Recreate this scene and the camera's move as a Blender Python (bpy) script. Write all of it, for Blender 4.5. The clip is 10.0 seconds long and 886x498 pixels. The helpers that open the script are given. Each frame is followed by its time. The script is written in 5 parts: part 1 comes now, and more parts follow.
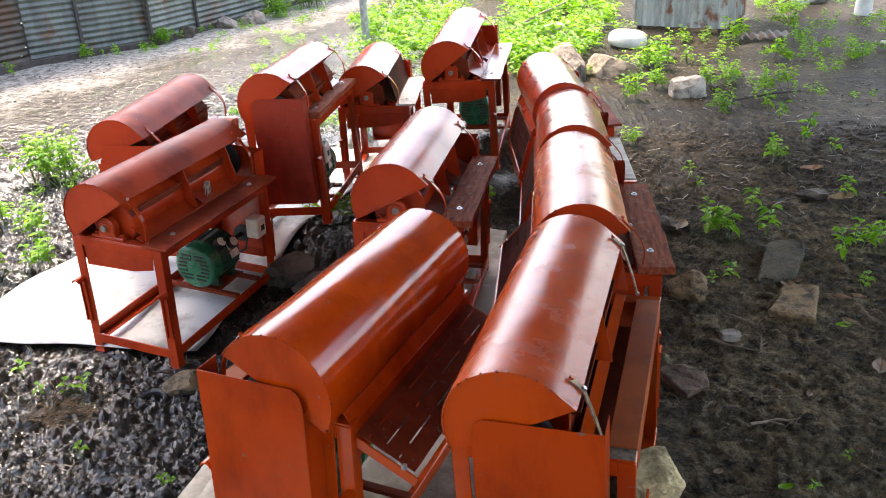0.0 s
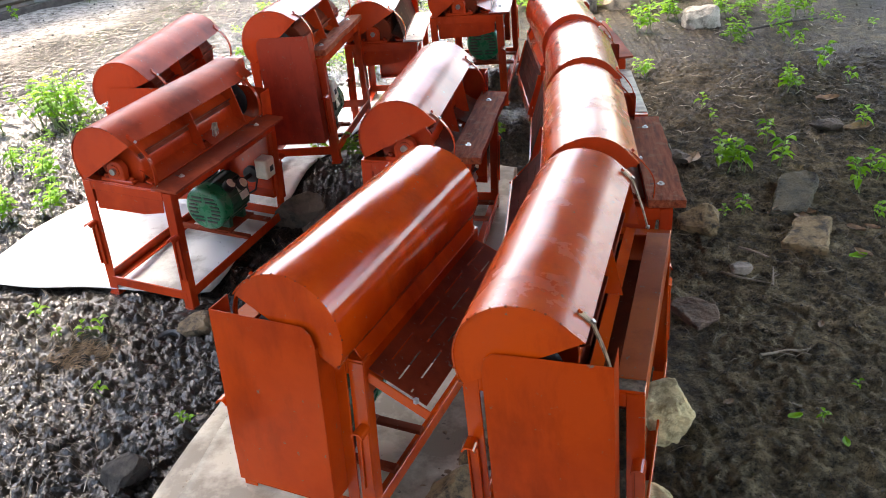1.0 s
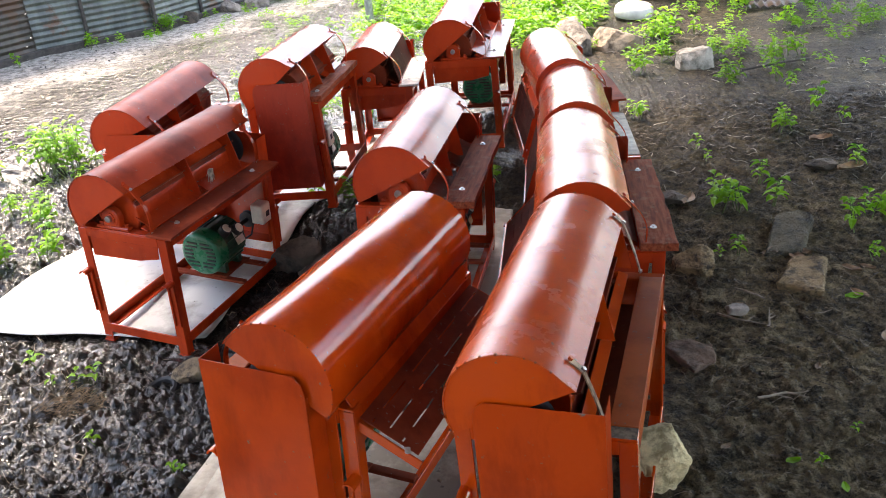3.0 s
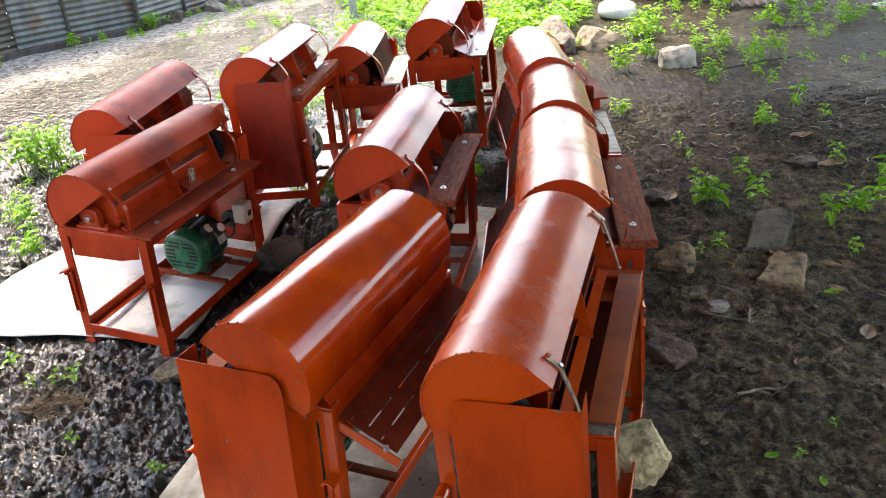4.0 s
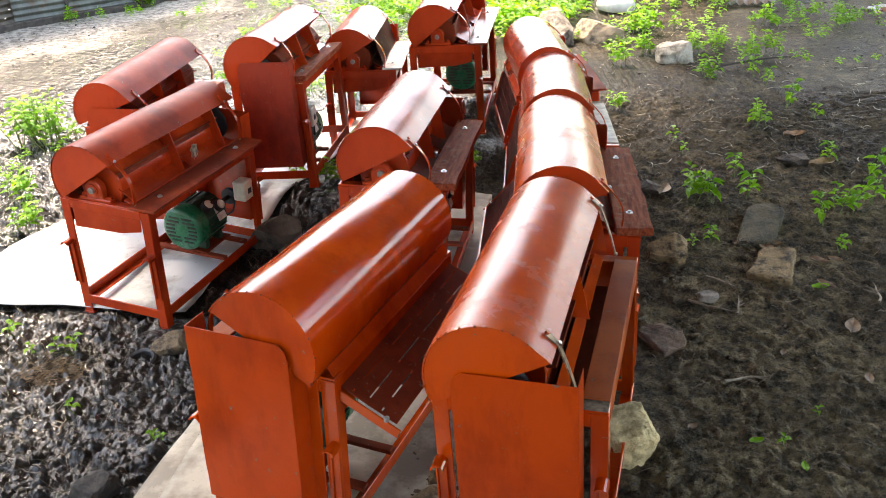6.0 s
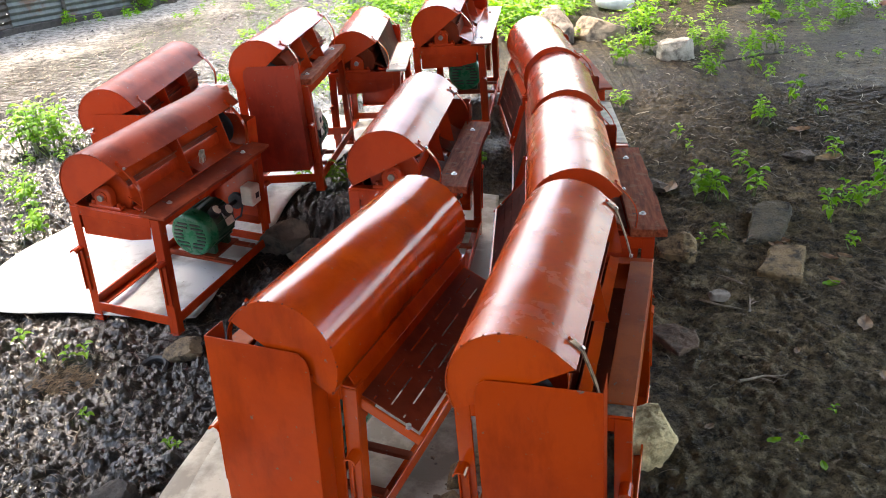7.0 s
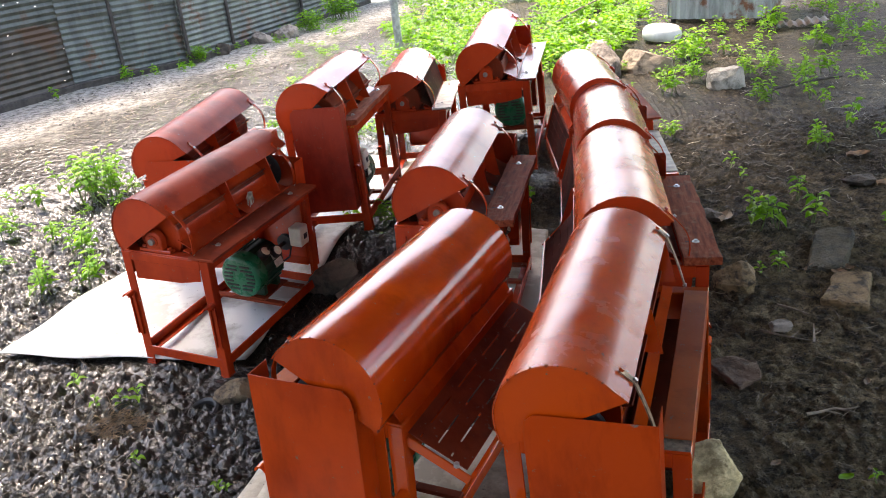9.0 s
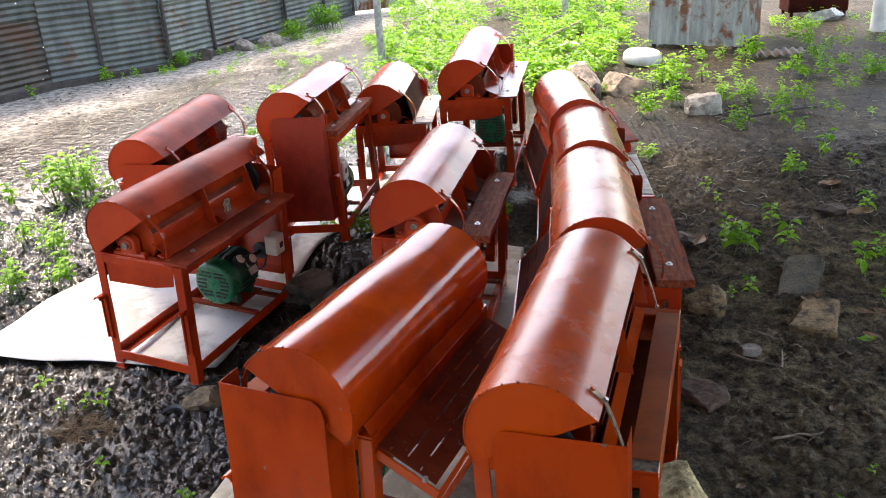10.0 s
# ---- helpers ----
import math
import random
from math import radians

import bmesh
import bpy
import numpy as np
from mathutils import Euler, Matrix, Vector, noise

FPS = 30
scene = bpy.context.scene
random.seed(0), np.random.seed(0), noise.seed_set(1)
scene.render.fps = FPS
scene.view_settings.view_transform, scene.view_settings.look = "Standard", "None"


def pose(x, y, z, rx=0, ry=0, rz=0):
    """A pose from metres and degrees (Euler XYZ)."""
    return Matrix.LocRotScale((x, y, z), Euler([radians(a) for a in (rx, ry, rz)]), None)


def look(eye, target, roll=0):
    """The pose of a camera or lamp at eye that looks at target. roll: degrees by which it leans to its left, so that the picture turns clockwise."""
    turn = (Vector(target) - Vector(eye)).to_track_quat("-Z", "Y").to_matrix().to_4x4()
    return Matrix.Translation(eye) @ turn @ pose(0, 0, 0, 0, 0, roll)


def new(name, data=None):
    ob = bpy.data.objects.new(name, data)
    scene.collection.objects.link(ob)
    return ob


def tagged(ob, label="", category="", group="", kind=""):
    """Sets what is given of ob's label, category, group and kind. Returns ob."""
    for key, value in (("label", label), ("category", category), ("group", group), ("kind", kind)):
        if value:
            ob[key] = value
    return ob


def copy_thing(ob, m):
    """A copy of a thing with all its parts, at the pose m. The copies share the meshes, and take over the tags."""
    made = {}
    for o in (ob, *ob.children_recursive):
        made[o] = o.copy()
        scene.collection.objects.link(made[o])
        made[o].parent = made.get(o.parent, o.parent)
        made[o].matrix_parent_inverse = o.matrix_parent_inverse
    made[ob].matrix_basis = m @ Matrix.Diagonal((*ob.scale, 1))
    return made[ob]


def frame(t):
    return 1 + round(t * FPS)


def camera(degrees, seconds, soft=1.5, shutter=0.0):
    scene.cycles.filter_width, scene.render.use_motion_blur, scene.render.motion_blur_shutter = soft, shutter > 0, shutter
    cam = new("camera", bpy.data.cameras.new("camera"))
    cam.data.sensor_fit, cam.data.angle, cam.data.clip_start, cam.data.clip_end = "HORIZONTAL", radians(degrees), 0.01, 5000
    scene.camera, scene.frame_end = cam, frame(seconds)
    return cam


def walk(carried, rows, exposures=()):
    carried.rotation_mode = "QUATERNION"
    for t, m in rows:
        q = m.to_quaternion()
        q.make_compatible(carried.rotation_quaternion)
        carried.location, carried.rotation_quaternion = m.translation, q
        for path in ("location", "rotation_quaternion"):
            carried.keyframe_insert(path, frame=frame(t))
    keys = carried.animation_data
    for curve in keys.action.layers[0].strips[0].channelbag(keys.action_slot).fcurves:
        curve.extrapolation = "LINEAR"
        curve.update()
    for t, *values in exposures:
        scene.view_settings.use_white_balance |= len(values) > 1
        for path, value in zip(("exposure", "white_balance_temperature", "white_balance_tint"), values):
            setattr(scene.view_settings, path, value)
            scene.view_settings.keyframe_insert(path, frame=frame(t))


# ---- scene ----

cam = camera(55.9, 10.0, soft=1.0)
ROWS = [
    (0.0, -0.0000, 0.0000, 1.9000, 65.891, 2.581, 0.000),
    (0.5, 0.0062, -0.0035, 1.8958, 64.085, 3.166, 0.067),
    (1.0, 0.0109, 0.0012, 1.8886, 61.768, 3.858, 0.338),
    (1.5, 0.0158, 0.0030, 1.8928, 60.827, 4.213, 0.504),
    (2.0, 0.0227, 0.0057, 1.9012, 62.022, 4.368, 0.559),
    (2.5, 0.0303, 0.0072, 1.9067, 63.619, 4.324, 0.398),
    (2.7, 0.0365, 0.0092, 1.9082, 63.944, 4.394, 0.369),
    (3.8, 0.0545, 0.0130, 1.9023, 65.225, 4.170, -0.559),
    (4.0, 0.0679, 0.0082, 1.9023, 64.303, 4.262, -0.684),
    (4.5, 0.1353, 0.0051, 1.8804, 61.380, 4.398, 0.273),
    (5.0, 0.1404, -0.0457, 1.8938, 60.558, 3.660, 0.701),
    (5.5, 0.0846, -0.0687, 1.9044, 61.876, 2.499, -0.057),
    (5.7, 0.0601, -0.0651, 1.9012, 62.678, 2.294, -0.332),
    (6.8, -0.0381, -0.0544, 1.9261, 64.438, 2.438, -1.184),
    (7.0, -0.0359, -0.0448, 1.9265, 63.393, 2.843, -1.133),
    (7.5, -0.0242, -0.0226, 1.8977, 61.995, 4.578, 0.077),
    (8.0, -0.0159, -0.0116, 1.8807, 63.153, 6.673, 1.612),
    (8.5, -0.0085, -0.0140, 1.8808, 65.384, 6.643, 1.767),
    (9.0, -0.0112, -0.0103, 1.8812, 66.422, 5.749, 1.601),
    (9.5, -0.0154, -0.0061, 1.8793, 67.112, 4.351, 1.275),
    (10.0, -0.0137, -0.0183, 1.8851, 67.337, 3.241, 0.842),
]
STOPS = [(0.0, 2.95), (0.5, 3.03), (1.0, 3.18), (1.5, 3.28), (2.0, 3.25), (2.5, 3.08), (4.0, 3.04), (4.5, 3.27), (5.0, 3.48), (5.5, 3.38), (7.0, 3.05), (7.5, 3.18), (8.0, 3.1), (8.5, 2.91), (9.0, 2.8), (10.0, 2.77)]
BALANCE = {1.0: (7800, 13), 1.5: (8000, 13), 2.0: (7900, 12), 4.0: (7900, 12), 4.5: (8400, 11), 5.0: (8700, 11), 5.5: (8600, 12), 7.0: (7900, 12), 8.0: (7900, 12)}
walk(cam, [(t, pose(x, y, z, a, b, c)) for t, x, y, z, a, b, c in ROWS], exposures=[(t, stops, *BALANCE.get(t, (7700, 15))) for t, stops in STOPS])

# ---- light ----
SUN_ELEVATION, SUN_AZIMUTH = 61.0, -25.0     # azimuth clockwise from +y, in degrees
world = bpy.data.worlds.new("world")
scene.world = world
world.use_nodes = True
wn, wl = world.node_tree.nodes, world.node_tree.links
sky = wn.new("ShaderNodeTexSky")
sky.sky_type, sky.sun_disc = "NISHITA", False
sky.sun_elevation, sky.sun_rotation = radians(SUN_ELEVATION), radians(SUN_AZIMUTH)
sky.air_density, sky.dust_density, sky.ozone_density = 1.0, 2.5, 1.1
wl.new(sky.outputs[0], wn["Background"].inputs[0])
wn["Background"].inputs[1].default_value = 0.15
sun = new("sun", bpy.data.lights.new("sun", "SUN"))
sun.data.energy, sun.data.angle, sun.data.color = 1.05, radians(14.0), (1.0, 0.95, 0.87)
el, az = radians(SUN_ELEVATION), radians(SUN_AZIMUTH)
sun.matrix_world = look((0, 0, 20), Vector((0, 0, 20)) - Vector((math.sin(az) * math.cos(el), math.cos(az) * math.cos(el), math.sin(el))))


# ---- materials ----
def material(name):
    m = bpy.data.materials.new(name)
    m.use_nodes = True
    return m, m.node_tree.nodes, m.node_tree.links, m.node_tree.nodes["Principled BSDF"]


def ramp(n, l, fac, stops):
    r = n.new("ShaderNodeValToRGB")
    while len(r.color_ramp.elements) < len(stops):
        r.color_ramp.elements.new(0.5)
    for e, (p, c) in zip(r.color_ramp.elements, stops):
        e.position, e.color = p, (*c, 1) if len(c) == 3 else c
    l.new(fac, r.inputs[0])
    return r


def noise_tex(n, l, scale, detail=4, rough=0.6, coords="Object", stretch=None):
    tc = n.new("ShaderNodeTexCoord")
    t = n.new("ShaderNodeTexNoise")
    t.inputs["Scale"].default_value, t.inputs["Detail"].default_value, t.inputs["Roughness"].default_value = scale, detail, rough
    if stretch:
        mp = n.new("ShaderNodeMapping")
        mp.inputs["Scale"].default_value = stretch
        l.new(tc.outputs[coords], mp.inputs[0])
        l.new(mp.outputs[0], t.inputs["Vector"])
    else:
        l.new(tc.outputs[coords], t.inputs["Vector"])
    return t


def mixed(n, l, fac, a, b, kind="MIX"):
    m = n.new("ShaderNodeMix")
    m.data_type, m.blend_type = "RGBA", kind
    for sock, val in ((m.inputs[0], fac), (m.inputs[6], a), (m.inputs[7], b)):
        if isinstance(val, (int, float)):
            sock.default_value = val
        elif isinstance(val, tuple):
            sock.default_value = (*val, 1)
        else:
            l.new(val, sock)
    return m.outputs[2]


def bumped(n, l, b, height, strength, distance):
    bp = n.new("ShaderNodeBump")
    bp.inputs["Strength"].default_value, bp.inputs["Distance"].default_value = strength, distance
    l.new(height, bp.inputs["Height"])
    l.new(bp.outputs[0], b.inputs["Normal"])
    return bp


def paint(name, light, dark, rough=0.24, wear=0.0, gloss=0.6, peel=0.09):
    """Brushed gloss enamel over mild steel, with thin spots, grime and chips."""
    m, n, l, b = material(name)
    big = noise_tex(n, l, 3.5, 5, 0.6)
    col = ramp(n, l, big.outputs[0], [(0.40, dark), (0.57, light)]).outputs[0]
    info = n.new("ShaderNodeObjectInfo")
    hue = n.new("ShaderNodeHueSaturation")
    val = n.new("ShaderNodeMapRange")
    val.inputs[3].default_value, val.inputs[4].default_value = 0.86, 1.1
    l.new(info.outputs["Random"], val.inputs[0])
    l.new(val.outputs[0], hue.inputs["Value"])
    l.new(col, hue.inputs["Color"])
    chips = noise_tex(n, l, 38, 6, 0.7)
    cr = ramp(n, l, chips.outputs[0], [(0.655 - wear, (0, 0, 0)), (0.675 - wear, (1, 1, 1))])
    smear = ramp(n, l, noise_tex(n, l, 2.6, 6, 0.68, stretch=(2.6, 2.6, 0.8)).outputs[0], [(0.50, (0, 0, 0)), (0.66, (0.55, 0.55, 0.55))])
    col = mixed(n, l, smear.outputs[0], hue.outputs[0], mixed(n, l, 1.0, hue.outputs[0], (0.50, 0.42, 0.55), "MULTIPLY"))
    col = mixed(n, l, cr.outputs[0], col, (0.16, 0.12, 0.10))
    l.new(col, b.inputs["Base Color"])
    fine = noise_tex(n, l, 75, 3, 0.6)
    rr = ramp(n, l, noise_tex(n, l, 9, 4).outputs[0], [(0.40, (rough - 0.03,) * 3), (0.62, (rough + 0.07,) * 3)])
    l.new(rr.outputs[0], b.inputs["Roughness"])
    b.inputs["Specular IOR Level"].default_value = gloss
    bumped(n, l, b, fine.outputs[0], peel, 0.0026)
    return m


PAINT_ORANGE = paint("orange_enamel", (0.50, 0.055, 0.004), (0.41, 0.038, 0.003), 0.12, 0.0, 0.72, 0.06)
PAINT_BLISTERED = paint("blistered_orange_enamel", (0.52, 0.064, 0.005), (0.43, 0.045, 0.004), 0.22, 0.0, 0.8, 0.17)
PAINT_PANEL = paint("orange_sheet_enamel", (0.47, 0.047, 0.004), (0.38, 0.034, 0.003), 0.34, 0.0, 0.25)
PAINT_RED = paint("red_oxide_enamel", (0.48, 0.045, 0.009), (0.37, 0.030, 0.007), 0.20, 0.0, 0.42, 0.07)
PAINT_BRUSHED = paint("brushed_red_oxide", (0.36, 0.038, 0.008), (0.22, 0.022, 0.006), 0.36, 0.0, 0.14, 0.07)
PAINT_TABLE = paint("dull_red_table", (0.30, 0.046, 0.016), (0.18, 0.026, 0.011), 0.6, 0.02, 0.08)
PAINT_RAIL = paint("orange_brown_rail", (0.40, 0.085, 0.018), (0.30, 0.055, 0.013), 0.5, 0.02, 0.12)
PAINT_GUARD = paint("dark_red_primer", (0.30, 0.033, 0.014), (0.20, 0.021, 0.011), 0.34, 0.01, 0.25)
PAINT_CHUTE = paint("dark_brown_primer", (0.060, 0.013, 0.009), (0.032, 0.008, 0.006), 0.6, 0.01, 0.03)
PAINT_PLATE = paint("wet_dark_plate", (0.20, 0.040, 0.020), (0.10, 0.022, 0.014), 0.14, 0.03, 0.7, 0.2)
# dark paint, also used to put shade into the parts inside the mouths
PAINT_DARK = paint("dark_primer_and_shade", (0.20, 0.034, 0.013), (0.12, 0.020, 0.009), 0.6, 0.02, 0.08)


def plain(name, colour, rough, metal=0.0, vary=0.25, scale=20, bump=0.1):
    m, n, l, b = material(name)
    t = noise_tex(n, l, scale, 5)
    lo = tuple(c * (1 - vary) for c in colour)
    hi = tuple(min(1, c * (1 + vary)) for c in colour)
    l.new(ramp(n, l, t.outputs[0], [(0.40, lo), (0.60, hi)]).outputs[0], b.inputs["Base Color"])
    rr = ramp(n, l, noise_tex(n, l, scale * 2.3, 4).outputs[0], [(0.3, (max(0.03, rough - 0.12),) * 3), (0.7, (min(1, rough + 0.12),) * 3)])
    l.new(rr.outputs[0], b.inputs["Roughness"])
    b.inputs["Metallic"].default_value = metal
    if bump:
        bumped(n, l, b, noise_tex(n, l, scale * 4, 4).outputs[0], bump, 0.004)
    return m


STRAW_RAG = plain("pale_fibre", (0.42, 0.36, 0.26), 0.8, 0, 0.4, 60, 0.6)
STEEL = plain("bare_steel", (0.42, 0.40, 0.37), 0.38, 1.0)
STRAP = plain("bare_strap", (0.30, 0.20, 0.13), 0.5, 0.3, 0.4, 40)
SCORCHED = plain("scorched_steel", (0.17, 0.135, 0.095), 0.6, 0.3, 0.5, 40)
ZINC = plain("zinc_bolt", (0.60, 0.60, 0.58), 0.35, 1.0)
RUBBER = plain("black_rubber", (0.018, 0.018, 0.019), 0.6)
CASTING = plain("motor_green", (0.004, 0.135, 0.062), 0.30, 0, 0.15, 14, 0.03)
CASTING_DARK = plain("motor_dark_green", (0.004, 0.045, 0.028), 0.42, 0, 0.25, 14)
PLASTIC_WHITE = plain("ivory_plastic", (0.80, 0.76, 0.64), 0.4, 0, 0.1, 12, 0.02)
ALUMINIUM = plain("nameplate", (0.62, 0.63, 0.64), 0.4, 0.7, 0.12, 30)
PALE_RAIL = plain("pale_worn_rail", (0.50, 0.47, 0.40), 0.6, 0, 0.25, 18)
POLE_GREY = plain("galvanised_pole", (0.42, 0.43, 0.42), 0.5, 0.6)
CHALK = plain("white_enamel_basin", (0.72, 0.71, 0.66), 0.45, 0, 0.12, 6)


def wood_material():
    m, n, l, b = material("painted_plank")
    g = noise_tex(n, l, 7, 6, 0.65, stretch=(9, 1, 9))
    col = ramp(n, l, g.outputs[0], [(0.36, (0.13, 0.026, 0.012)), (0.50, (0.25, 0.052, 0.022)), (0.64, (0.34, 0.090, 0.042))]).outputs[0]
    scuff = ramp(n, l, noise_tex(n, l, 16, 6, 0.7).outputs[0], [(0.53, (0, 0, 0)), (0.64, (0.5, 0.5, 0.5))])
    col = mixed(n, l, scuff.outputs[0], col, (0.34, 0.17, 0.10))
    l.new(col, b.inputs["Base Color"])
    b.inputs["Roughness"].default_value = 0.7
    b.inputs["Specular IOR Level"].default_value = 0.08
    bumped(n, l, b, g.outputs[0], 0.3, 0.004)
    return m


WOOD = wood_material()


def soil_material():
    """Trampled black soil: dry near the row's open side, darker further off, soaked and shining in the open mud by the
    fence.
    """
    m, n, l, b = material("black_soil")

    def math_node(kind, *vals, clamp=False):
        nd = n.new("ShaderNodeMath")
        nd.operation, nd.use_clamp = kind, clamp
        for sock, val in zip(nd.inputs, vals):
            if isinstance(val, (int, float)):
                sock.default_value = val
            else:
                l.new(val, sock)
        return nd.outputs[0]

    def fade(val, lo, hi, a=0.0, c=1.0):
        nd = n.new("ShaderNodeMapRange")
        for k, x in zip((1, 2, 3, 4), (lo, hi, a, c)):
            nd.inputs[k].default_value = x
        l.new(val, nd.inputs[0])
        return nd.outputs[0]

    geo = n.new("ShaderNodeNewGeometry")
    sep = n.new("ShaderNodeSeparateXYZ")
    l.new(geo.outputs["Position"], sep.inputs[0])
    east, north = sep.outputs[0], sep.outputs[1]
    big = noise_tex(n, l, 1.1, 6, 0.62).outputs[0]
    mid = noise_tex(n, l, 13, 9, 0.76).outputs[0]
    fine = noise_tex(n, l, 95, 7, 0.78).outputs[0]
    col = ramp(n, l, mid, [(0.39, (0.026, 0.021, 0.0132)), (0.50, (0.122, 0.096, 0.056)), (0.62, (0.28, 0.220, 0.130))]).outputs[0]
    tint = ramp(n, l, big, [(0.40, (0.55, 0.53, 0.51)), (0.60, (1.35, 1.3, 1.2))]).outputs[0]
    col = mixed(n, l, 1.0, col, tint, "MULTIPLY")
    flecks = ramp(n, l, fine, [(0.57, (0, 0, 0)), (0.63, (0.8, 0.8, 0.8))]).outputs[0]
    col = mixed(n, l, flecks, col, (0.15, 0.122, 0.083))
    # shade of the small hollows, painted into the colour from the bump's fine noise
    pit_shade = ramp(n, l, fine, [(0.38, (0.22, 0.22, 0.22)), (0.47, (1, 1, 1))]).outputs[0]
    col = mixed(n, l, 1.0, col, pit_shade, "MULTIPLY")
    # how wet it is, and how much its colour is darkened to the left and further off
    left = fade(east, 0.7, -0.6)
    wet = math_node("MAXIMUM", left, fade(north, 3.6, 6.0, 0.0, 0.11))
    darkened = math_node("MAXIMUM", left, fade(north, 3.4, 5.6, 0.0, 0.75))
    patch = ramp(n, l, noise_tex(n, l, 2.6, 6, 0.65).outputs[0], [(0.40, (0, 0, 0)), (0.56, (1, 1, 1))]).outputs[0]
    soaked = math_node("MULTIPLY_ADD", wet, 0.65, math_node("MULTIPLY", math_node("MULTIPLY", wet, patch), 0.35), clamp=True)
    l.new(fade(soaked, 0, 1, 0.82, 0.5), b.inputs["Roughness"])
    col = mixed(n, l, darkened, col, mixed(n, l, 1.0, col, (0.10, 0.098, 0.10), "MULTIPLY"))
    # a paler band along the fence: drier silt, with the sunlight on it painted in
    across = n.new("ShaderNodeVectorMath")
    across.operation = "DOT_PRODUCT"
    across.inputs[1].default_value = (-0.888, 0.46, 0.0)
    l.new(geo.outputs["Position"], across.inputs[0])
    edge = math_node("MULTIPLY_ADD", noise_tex(n, l, 0.8, 6, 0.7).outputs[0], 2.4, across.outputs["Value"])
    sunlit_silt = fade(edge, 8.5, 9.3)
    grain = ramp(n, l, mid, [(0.42, (0.13, 0.12, 0.10)), (0.56, (0.56, 0.52, 0.46))]).outputs[0]
    col = mixed(n, l, sunlit_silt, col, grain)
    l.new(col, b.inputs["Base Color"])
    b.inputs["Specular IOR Level"].default_value = 0.2
    # crumbs and fibres
    crumbs = n.new("ShaderNodeTexVoronoi")
    crumbs.inputs["Scale"].default_value = 55
    tc = n.new("ShaderNodeTexCoord")
    l.new(mixed(n, l, 0.09, tc.outputs["Object"], noise_tex(n, l, 24, 5, 0.7).outputs[1]), crumbs.inputs["Vector"])
    inv = math_node("SUBTRACT", 1.0, crumbs.outputs["Distance"])
    h = mixed(n, l, 0.45, mixed(n, l, 0.35, mid, inv), fine)
    bumped(n, l, b, h, 1.0, 0.040)
    # the water skin: small wet facets where the mud is trodden, broader broken pools in the open
    far = fade(north, 4.2, 6.8)
    blots = mixed(n, l, far, noise_tex(n, l, 34, 8, 0.74).outputs[0], noise_tex(n, l, 8, 9, 0.78).outputs[0])
    low = ramp(n, l, math_node("MULTIPLY_ADD", far, 0.03, blots), [(0.445, (0, 0, 0)), (0.47, (1, 1, 1))]).outputs[0]
    shine = math_node("MULTIPLY", math_node("MINIMUM", math_node("MULTIPLY", soaked, 1.3), 1.0), low)
    l.new(math_node("MULTIPLY", shine, math_node("SUBTRACT", 1.0, sunlit_silt)), b.inputs["Coat Weight"])
    b.inputs["Coat Roughness"].default_value = 0.09
    film = n.new("ShaderNodeBump")
    l.new(fade(far, 0, 1, 0.42, 0.62), film.inputs["Strength"])
    film.inputs["Distance"].default_value = 0.085
    l.new(mixed(n, l, far, noise_tex(n, l, 21, 4, 0.55).outputs[0], noise_tex(n, l, 16, 3, 0.5).outputs[0]), film.inputs["Height"])
    l.new(film.outputs[0], b.inputs["Coat Normal"])
    return m


SOIL = soil_material()
CLOD = plain("soil_clod", (0.044, 0.0355, 0.0245), 0.6, 0, 0.5, 30, 0.6)
WET_CLOD = plain("wet_soil_crumb", (0.008, 0.0068, 0.006), 0.45, 0, 0.5, 30, 0.4)
WET_CLOD.node_tree.nodes["Principled BSDF"].inputs["Coat Weight"].default_value = 0.8
WET_CLOD.node_tree.nodes["Principled BSDF"].inputs["Coat Roughness"].default_value = 0.2
RUBBLE = plain("brown_rubble", (0.15, 0.105, 0.065), 0.85, 0, 0.5, 30, 0.5)
TWIG = plain("dry_twig", (0.20, 0.155, 0.11), 0.75, 0, 0.35, 25, 0.3)
DEAD_GRASS = plain("dead_grass", (0.13, 0.085, 0.045), 0.8, 0, 0.4, 30, 0)
ROOT = plain("dark_root", (0.045, 0.036, 0.026), 0.6, 0, 0.4, 30, 0)
STRAW = plain("pale_straw", (0.38, 0.33, 0.25), 0.7, 0, 0.3, 25, 0.2)
DRY_LEAF = plain("dry_leaf", (0.19, 0.11, 0.055), 0.65, 0, 0.4, 30, 0.3)


def stone_material(name, light, dark, scale=9):
    m, n, l, b = material(name)
    t = noise_tex(n, l, scale, 8, 0.7)
    col = ramp(n, l, t.outputs[0], [(0.38, dark), (0.51, light), (0.64, tuple(min(1, c * 1.25) for c in light))]).outputs[0]
    l.new(col, b.inputs["Base Color"])
    b.inputs["Roughness"].default_value = 0.85
    bumped(n, l, b, noise_tex(n, l, min(scale * 5, 60), 7, 0.7).outputs[0], 1.0, 0.014)
    return m


LIMESTONE = stone_material("limestone", (0.70, 0.56, 0.30), (0.34, 0.25, 0.12), 14)
BOULDER_STONE = stone_material("tan_boulder", (0.30, 0.235, 0.165), (0.10, 0.08, 0.058), 7)
PALE_CONCRETE = stone_material("pale_concrete", (0.48, 0.43, 0.35), (0.24, 0.21, 0.165), 9)
MUD_LUMP = stone_material("mud_lump", (0.034, 0.028, 0.023), (0.010, 0.0085, 0.007), 22)
GREY_STONE = stone_material("grey_stone", (0.27, 0.225, 0.185), (0.10, 0.082, 0.066))
